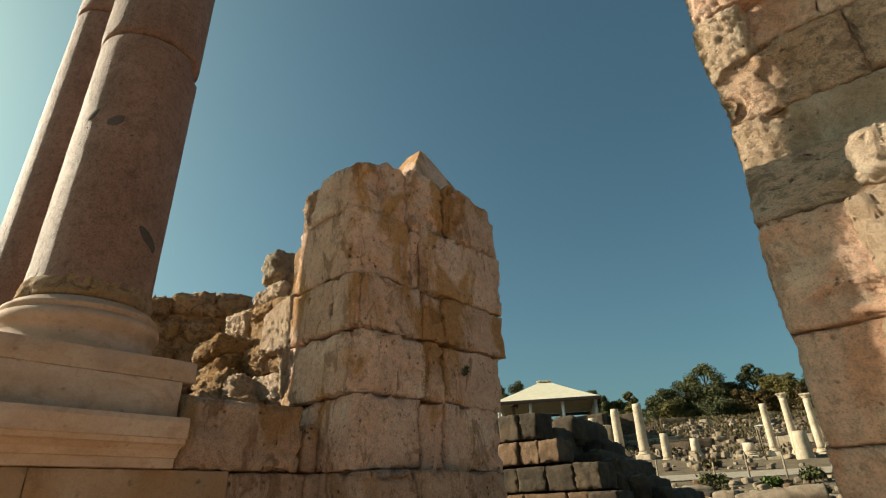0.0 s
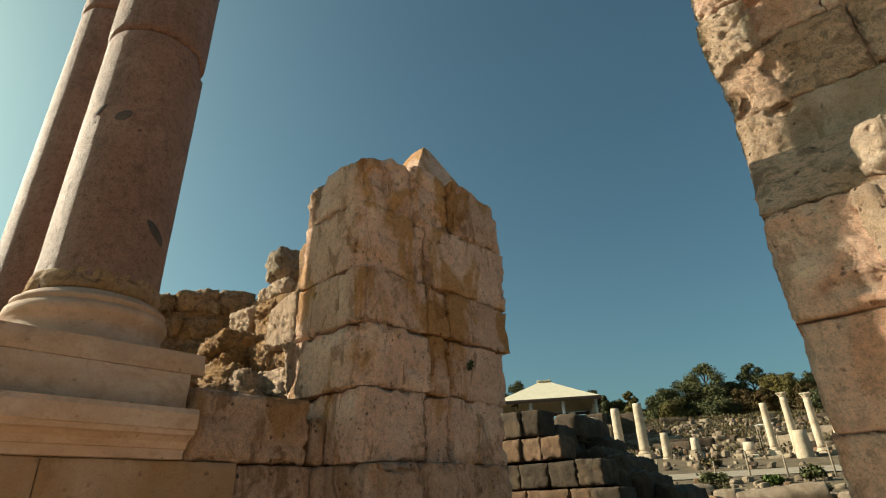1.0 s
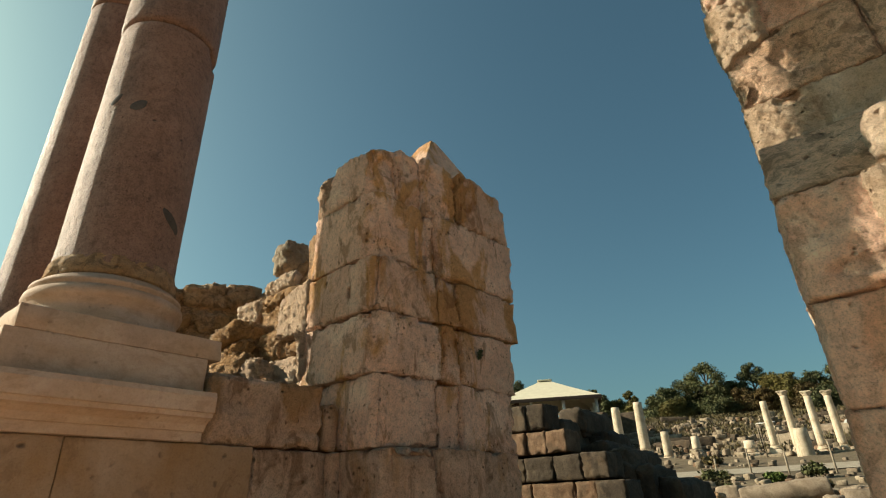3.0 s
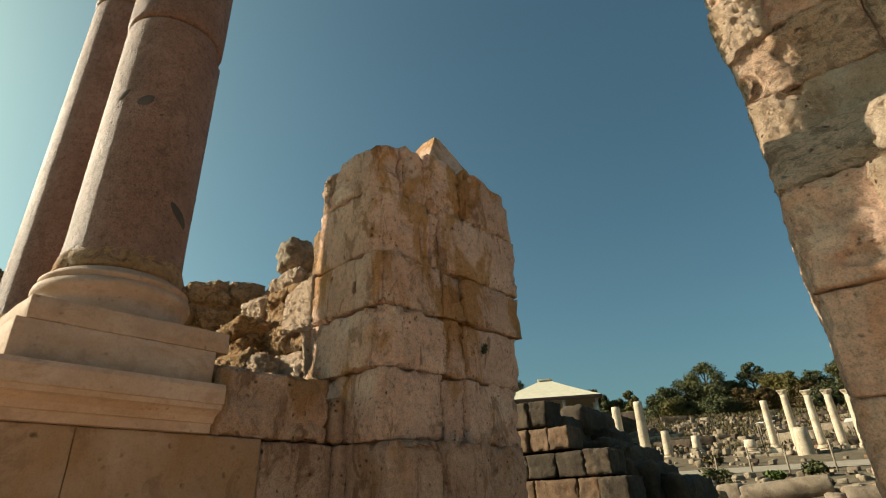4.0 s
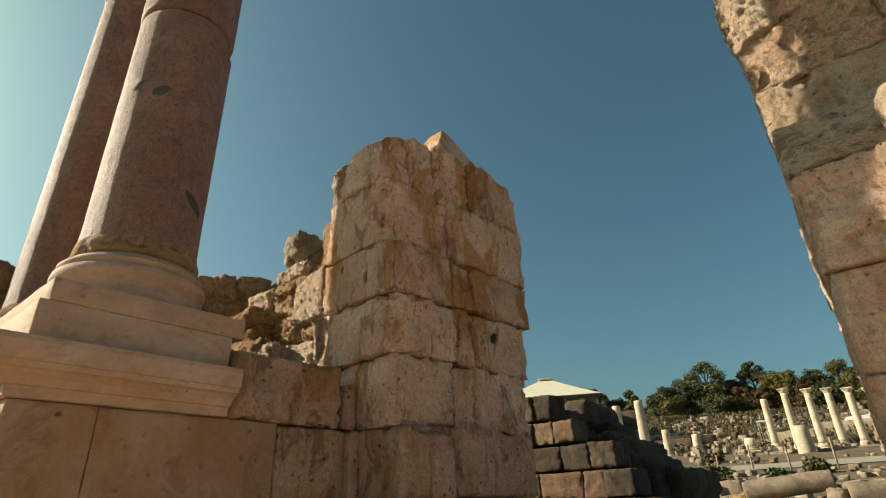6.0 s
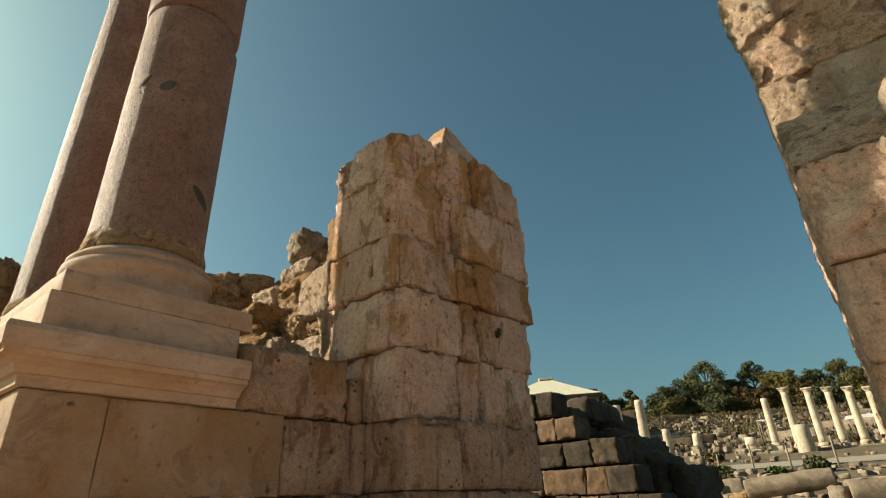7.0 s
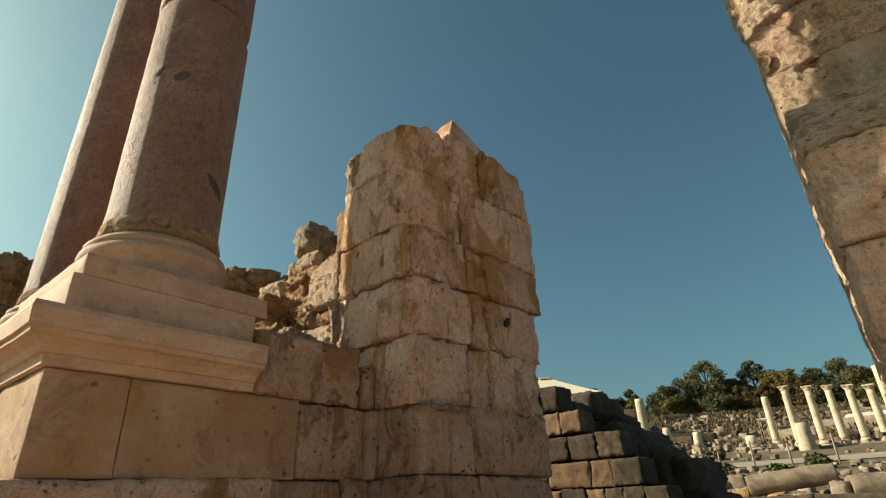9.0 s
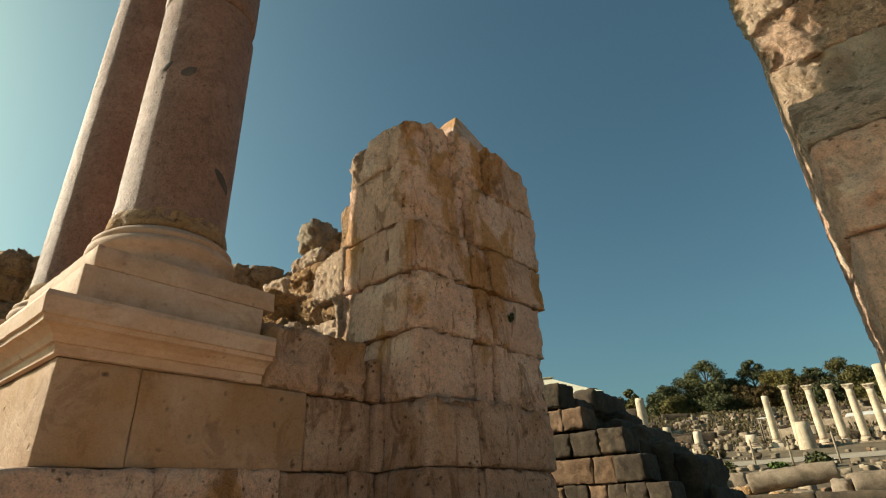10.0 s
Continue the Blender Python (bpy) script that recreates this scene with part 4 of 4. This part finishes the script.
# ---- low ruins on the slope ----
def build_ruins():
    rng = random.Random(21)
    t = thing("ruined_terrace", (62, 12, 0), "low tumbled walls of pale stones on the slope", "ruins", kind="stuff")
    shapes = []
    for k in range(14):
        v, f = stone_mesh((1, 1, 1), rnd=0.16, res=0.3, rough=0.06, wear=0.1, jit=0.14, seed=300 + k)
        me = bpy.data.meshes.new("tumbled_stone")
        me.from_pydata([tuple(q) for q in v], [], f)
        me.materials.append((RUIN, RUIN, BROWN, RUIN, BASALT, RUIN, DRUM)[k % 7])
        me.shade_smooth()
        shapes.append(me)

    def put(x, y, z, sx, sy, sz):
        ob = new("tumbled_stone", rng.choice(shapes))
        ob.parent = t
        ob.location = (x - 62, y - 12, z)
        ob.rotation_euler = (rng.uniform(-0.12, 0.12), rng.uniform(-0.12, 0.12), rng.uniform(0, 6))
        ob.scale = (sx, sy, sz)

    # rows of wall stubs, terrace behind terrace
    for x in (45.0, 48.5, 54.0, 58.0, 60.5, 62.5, 64.5, 66.5, 68.5, 70.5, 72.5, 74.5, 77.0, 80.0, 83.0):
        y = -6.0
        while y < 34:
            y += rng.uniform(0.3, 0.95)
            if noise.noise(Vector((x * 0.3, y * 0.16, 2))) < -0.12:
                continue
            if x < 50 and rng.random() < 0.6:
                continue
            s = rng.uniform(0.2, 0.52) * (1.0 + (x - 45) / 60)
            xx = x + rng.uniform(-1.2, 1.2)
            g = ground_z(xx, y)
            put(xx, y, g + 0.25 * s, s, s * rng.uniform(0.8, 1.6), s * rng.uniform(0.6, 1.1))
            if rng.random() < 0.45:
                put(xx + 0.2, y + 0.1, g + 0.95 * s, s * 0.8, s, s * 0.7)
    for k in range(420):
        x, y = rng.uniform(20.5, 44), rng.uniform(-2, 12)
        if 35 < x < 43:
            continue
        s = rng.uniform(0.12, 0.4)
        put(x, y, ground_z(x, y) + 0.2 * s, s, s * 1.2, s * 0.8)


build_ruins()

for k, (y0, y1) in enumerate([(-4, 1.2), (1.3, 6.4), (6.6, 12.2), (12.4, 18.0)]):
    ob = stone("terrace_wall", (53.2, 54.6), (y0, y1), (2.6, 4.05 + 0.05 * k), RUIN, None, rnd=0.08, res=0.5, rough=0.05, wear=0.1)
    tagged(ob, "low rough stone terrace wall below the columns", "wall", "terrace walls", "structure")


def build_post(x, y, h, lean):
    z = ground_z(x, y)
    ob = lathe("barrier_post", [(0.05, -0.2), (0.05, h * 0.5), (0.045, h), (0.02, h + 0.02)], WOOD, None, (x, y, z), 10, 0.004)
    ob.rotation_euler = (0, lean, lean)
    tagged(ob, "thin grey wooden barrier post beside the path", "post", "barrier posts")


for x, y, h in [(35, 7.2, 1.45), (35, 3.3, 1.5), (35, 5.4, 1.2), (36, 12.5, 1.3), (36, 9.2, 1.0)]:
    build_post(x, y, h, 0.04)


# ---- pavilion ----
def build_pavilion(x, y, half, eave, apex, label):
    t = thing("shade_pavilion", (x, y, ground_z(x, y)), label, "canopy", "canopies")
    g = ground_z(x, y)
    verts, faces = [], []
    n = 12
    rings = []
    for i in range(n + 1):
        k = i / n
        h = half * (1 - k) + 0.75 * k
        z = eave + (apex - eave) * (k ** 1.08)
        rings.append((h, z - g))
    seg = 10
    for h, z in rings:
        for side in range(4):
            for q in range(seg):
                u = -1 + 2 * q / seg
                px, py = [(u, -1), (1, u), (-u, 1), (-1, -u)][side]
                verts.append((px * h, py * h, z))
    m = 4 * seg
    for i in range(n):
        for k in range(m):
            a, b = i * m + k, i * m + (k + 1) % m
            faces.append((a, b, b + m, a + m))
    faces.append(tuple(n * m + k for k in range(m)))
    roof = mesh_object("roof", verts, faces, FABRIC, t, smooth=False, label="cream canvas roof")
    lz = apex - g
    stone("roof_vent", (x - 0.95, x + 0.95), (y - 0.95, y + 0.95), (apex + 0.06, apex + 0.26), FABRIC, t, rnd=0.03, res=0.5, rough=0.0, jit=0.0).parent = roof
    stone("vent_collar", (x - 0.7, x + 0.7), (y - 0.7, y + 0.7), (apex - 0.1, apex + 0.08), FASCIA, t, rnd=0.02, res=0.5, rough=0.0, jit=0.0).parent = roof
    for sx, sy in ((1, 0), (-1, 0), (0, 1), (0, -1)):
        ex, ey = x + sx * half, y + sy * half
        w = half + 0.02
        stone("fascia", (ex - (0.06 if sx else w), ex + (0.06 if sx else w)), (ey - (0.06 if sy else w), ey + (0.06 if sy else w)), (eave - 0.42, eave - 0.02), FASCIA, t, rnd=0.02, res=1.0, rough=0.0, jit=0.0, wear=0.0)
    for px in (-0.9, -0.3, 0.3, 0.9):
        for py in (-0.9, 0.9):
            for a, b in ((px, py), (py, px)):
                lathe("post", [(0.2, -0.5), (0.2, eave - g - 0.3)], WHITE, t, (x + a * half, y + b * half, g), 12)
    t.rotation_euler = (0, 0, math.atan2(y, x))
    return t


build_pavilion(64.0, 35.0, 6.4, 12.5, 15.5, "cream canvas pavilion roof on white posts over the ruins")
build_pavilion(66.0, 47.5, 5.5, 13.6, 15.9, "smaller cream canvas pavilion roof beside a larger one")
# ruin walls under the canopies, their dark stone standing in for the shade
for k, (x, y0, y1, z1) in enumerate([(60.5, 26, 33, 10.3), (61.0, 33, 41, 10.0), (70.5, 26, 44, 11.3)]):
    ob = stone("shaded_wall", (x, x + 1.0), (y0, y1), (4.0, z1), BASALT, None, rnd=0.15, res=0.7, rough=0.12, wear=0.2)
    tagged(ob, "rough ruin wall made dark to stand for the pavilion's shade", "ruined wall", "pavilion walls")


# ---- trees ----
def leaf_cloud(blobs, count, size, rng):
    verts, faces = [], []
    weights = [b[3] ** 2 for b in blobs]
    for _ in range(count):
        cx, cy, cz, r = rng.choices(blobs, weights)[0]
        d = Vector((rng.gauss(0, 1), rng.gauss(0, 1), rng.gauss(0, 1))).normalized()
        rr = r * (0.35 + 0.85 * rng.random() ** 0.7) * (1 + 0.35 * noise.noise(d * 2.2 + Vector((cx, cy, cz))))
        p = Vector((cx, cy, cz)) + Vector((d.x * rr, d.y * rr, d.z * rr * 0.8))
        a = Vector((rng.gauss(0, 1), rng.gauss(0, 1), rng.gauss(0, 1))).normalized()
        b = a.cross(d + Vector((0.3, 0.1, 0.2))).normalized()
        s = size * rng.uniform(0.6, 1.4)
        i = len(verts)
        verts += [p - a * s, p + b * s * 0.55, p + a * s, p - b * s * 0.55]
        faces.append((i, i + 1, i + 2, i + 3))
    return verts, faces


def build_tree(x, y, height, width, material, seed, slim=0.35, count=15000):
    rng = random.Random(seed)
    width *= 1.25
    g = ground_z(x, y)
    kinds = {PINE.name: "dark green", OLIVE.name: "olive yellow", RUST.name: "rusty brown"}
    t = thing("tree", (x, y, g), kinds.get(material.name, "green") + " leafy tree on the ridge behind the ruins", "tree", "ridge trees")
    trunk = lathe("trunk", fine_profile([(0.34, -0.4), (0.26, 0.3), (0.2, height * slim), (0.08, height * 0.8)], 0.8), BARK, t, (x, y, g), 9, 0.03)
    blobs = []
    n = rng.randint(22, 30)
    for k in range(n):
        f = (k + 0.5) / n
        z = height * (slim + (0.94 - slim) * f)
        spread = width * math.sin(math.pi * min(0.92, 0.22 + 0.72 * f)) * rng.uniform(0.35, 0.85)
        a = rng.uniform(0, 6.28)
        r = width * rng.uniform(0.2, 0.42) * (1.05 - 0.4 * f)
        blobs.append((spread * math.cos(a), spread * math.sin(a), z, r))
        p0, p1 = Vector((0, 0, z * 0.72)), Vector((spread * math.cos(a), spread * math.sin(a), z))
        q = (p1 - p0).to_track_quat("Z", "Y").to_matrix()
        vs, fs = [], []
        for i, (f2, rad) in enumerate(((0, 0.1), (1, 0.03))):
            for j in range(5):
                vs.append(p0 + (p1 - p0) * f2 + q @ Vector((math.cos(j * 1.2566) * rad, math.sin(j * 1.2566) * rad, 0)))
        fs = [(j, (j + 1) % 5, 5 + (j + 1) % 5, 5 + j) for j in range(5)]
        mesh_object("limb", vs, fs, BARK, trunk)
    v, f = leaf_cloud(blobs, count, 0.15, rng)
    mesh_object("crown", v, f, material, t, smooth=False)
    return t


TREES = [
    # x, y, top, half width, leaves
    (108, 25.6, 23.6, 3.6, PINE), (110, 29.5, 21.8, 3.8, PINE), (106, 33.0, 19.6, 3.4, PINE), (112, 36.5, 18.6, 3.0, PINE), (109, 22.0, 19.8, 2.6, PINE),
    (112, 18.6, 23.2, 3.0, PINE), (110, 15.3, 20.0, 2.8, OLIVE), (107, 20.2, 18.0, 2.6, RUST), (108, 12.4, 19.6, 2.8, OLIVE), (111, 9.2, 19.8, 3.0, PINE),
    (108, 5.6, 19.9, 3.6, OLIVE), (112, 2.4, 18.8, 3.2, PINE), (108, -1.2, 17.6, 3.0, OLIVE), (106, 16.8, 17.2, 2.4, RUST), (105, 10.6, 16.8, 2.6, RUST),
    (110, -5.0, 17.6, 3.4, PINE), (108, 40.4, 20.6, 1.7, OLIVE), (112, 68.8, 28.0, 3.6, PINE), (112, 64.4, 24.0, 2.6, PINE), (112, 72.8, 27.0, 3.2, PINE),
    (110, 48.6, 22.4, 2.4, PINE), (112, 44.6, 19.8, 2.6, PINE), (104, 30.8, 17.0, 3.0, OLIVE), (104, 24.0, 16.6, 3.0, PINE), (104, 7.4, 16.0, 3.0, PINE), (104, 1.0, 15.4, 3.0, OLIVE),
    (116, 13.0, 18.6, 3.0, PINE), (116, 32.0, 18.6, 3.4, PINE), (116, 20.5, 19.0, 3.0, PINE),
]
for k, (x, y, top, w, mat) in enumerate(TREES):
    build_tree(x, y, top - ground_z(x, y), w, mat, 50 + k, 0.12)


def build_shrub(x, y, w, h, material, seed, label):
    rng = random.Random(seed)
    g = ground_z(x, y)
    t = thing("shrub", (x, y, g), label, "shrub", "shrubs")
    blobs = [(rng.uniform(-w, w) * 0.6, rng.uniform(-w, w) * 0.6, h * rng.uniform(0.3, 0.7), w * rng.uniform(0.3, 0.5)) for _ in range(7)]
    v, f = leaf_cloud(blobs, 900, 0.1, rng)
    mesh_object("foliage", v, f, material, t, smooth=False)
    lathe("stem", [(0.03, -0.1), (0.025, h * 0.3), (0.01, h * 0.6)], BARK, t, (x, y, g), 6)


build_shrub(31.5, 5.6, 0.45, 0.4, FRESH, 1, "low fresh green shrub in the dry earth")
build_shrub(32.5, 3.95, 0.6, 0.75, PINE, 2, "dark straggly green shrub beside the path")


# ---- scrub on the slope ----
def build_scrub():
    rng = random.Random(77)
    verts, faces = [], []
    while len(faces) < 26000:
        x, y = rng.uniform(58, 104), rng.uniform(-8, 60)
        if noise.noise(Vector((x * 0.22, y * 0.22, 4))) < rng.uniform(-0.25, 0.35):
            continue
        g = ground_z(x, y)
        for _ in range(10):
            p = Vector((x + rng.gauss(0, 0.35), y + rng.gauss(0, 0.35), g + rng.uniform(0, 0.6)))
            a = Vector((rng.gauss(0, 0.5), rng.gauss(0, 0.5), 1)).normalized() * rng.uniform(0.15, 0.4)
            b = Vector((rng.gauss(0, 1), rng.gauss(0, 1), 0)).normalized() * 0.09
            i = len(verts)
            verts += [p - b, p + b, p + a + b * 0.3, p + a - b * 0.3]
            faces.append((i, i + 1, i + 2, i + 3))
    tagged(mesh_object("dry_scrub", verts, faces, SCRUB, smooth=False), "dry brown scrub and weeds over the ruined slope", "scrub", kind="stuff")


build_scrub()


# ---- low walls across the slope ----
def build_low_walls():
    rng = random.Random(31)
    t = thing("hill_walls", (70, 10, 0), "long low rubble walls across the slope", "ruins", kind="stuff")
    for k in range(22):
        x, y = rng.uniform(58, 84), rng.uniform(-4, 34)
        w, h = rng.uniform(2.5, 7.0), rng.uniform(0.5, 1.2)
        g = ground_z(x, y)
        COUNT[0] += 1
        v, f = stone_mesh((0.7, w, h + 0.6), rnd=0.12, res=0.35, rough=0.1, wear=0.3, jit=0.15, seed=COUNT[0], freq=1.6)
        ob = mesh_object("low_wall", v, f, (RUIN, BASALT, DRUM, BASALT)[k % 4], t, (x - 70, y - 10, g + h / 2 - 0.3))
        ob.rotation_euler = (0, 0, rng.uniform(-0.35, 0.35))


build_low_walls()


def build_awning(x, y, half_y, z, depth, rise):
    t = thing("white_awning", (x, y, ground_z(x, y)), "long white sheet awning on thin posts over the dig", "awning", "awnings")
    g = ground_z(x, y)
    n = 8
    verts = []
    for i in range(n + 1):
        yy = -half_y + 2 * half_y * i / n
        for xx, zz in ((-depth, 0.0), (depth, rise), (depth, rise - 0.06), (-depth, -0.06)):
            verts.append((xx, yy, z - g + zz + 0.03 * math.sin(i * 2.1)))
    faces = [(i * 4 + k, i * 4 + (k + 1) % 4, i * 4 + 4 + (k + 1) % 4, i * 4 + 4 + k) for i in range(n) for k in range(4)] + [(3, 2, 1, 0), (n * 4, n * 4 + 1, n * 4 + 2, n * 4 + 3)]
    mesh_object("sheet", verts, faces, WHITE, t, smooth=False, label="white roofing sheet")
    for yy in (-half_y * 0.9, 0, half_y * 0.9):
        for xx, zz in ((-depth * 0.9, 0.0), (depth * 0.9, rise * 0.95)):
            lathe("post", [(0.035, -0.4), (0.035, z - g + zz - 0.04)], WOOD, t, (x + xx, y + yy, g), 8)


build_awning(62.5, 0.6, 3.4, 6.75, 1.4, 0.5)
build_awning(59.5, 9.9, 0.75, 7.2, 0.6, 0.15)


# ---- small things on the pier ----
def build_tuft():
    rng = random.Random(9)
    t = thing("wall_plant", (4.44, 3.34, 2.93), "small green tuft growing from a pier joint", "plant")
    v, f = leaf_cloud([(0, -0.02, 0.0, 0.034), (0.015, -0.02, 0.035, 0.024), (-0.015, -0.02, -0.04, 0.026)], 220, 0.011, rng)
    mesh_object("leaves", v, f, PINE, t, smooth=False)
    mesh_object("stem", [(-0.004, 0.06, 0), (0.004, 0.06, 0), (0.004, -0.02, 0.01), (-0.004, -0.02, 0.01), (0, 0.06, 0.008), (0, -0.02, 0.018)], [(0, 1, 2, 3), (0, 3, 5, 4), (1, 4, 5, 2), (0, 4, 1), (3, 2, 5)], BARK, t)


build_tuft()


for k, (x, y, w, h) in enumerate([(26.5, 6.6, 0.5, 0.35), (28.5, 7.3, 0.7, 0.5), (25.0, 4.9, 0.45, 0.3), (27.5, 3.2, 0.5, 0.3), (33.5, 8.6, 0.7, 0.5), (46.5, 12.0, 0.8, 0.6)]):
    build_shrub(x, y, w, h, (PINE, SCRUB)[k % 2], 60 + k, ("dark straggly green shrub" if k % 2 == 0 else "dry brown weed clump") + " among loose stones")
for k, (x, y, sx, sz) in enumerate([(24.5, 6.0, 0.9, 0.7), (25.5, 6.9, 0.8, 0.55), (26.5, 5.3, 0.6, 0.4), (23.8, 4.6, 0.6, 0.35), (27.0, 7.8, 1.0, 0.6), (28.0, 1.0, 0.7, 0.4)]):
    rot_z(scatter_stone("boulder", (x, y, ground_z(x, y) + sz * 0.35), (sx, sx * 1.1, sz), BASALT if k % 2 else DRUM, ("dark" if k % 2 else "pale") + " weathered boulder half sunk in earth", "boulder", "boulders", 960 + k), k * 0.9)
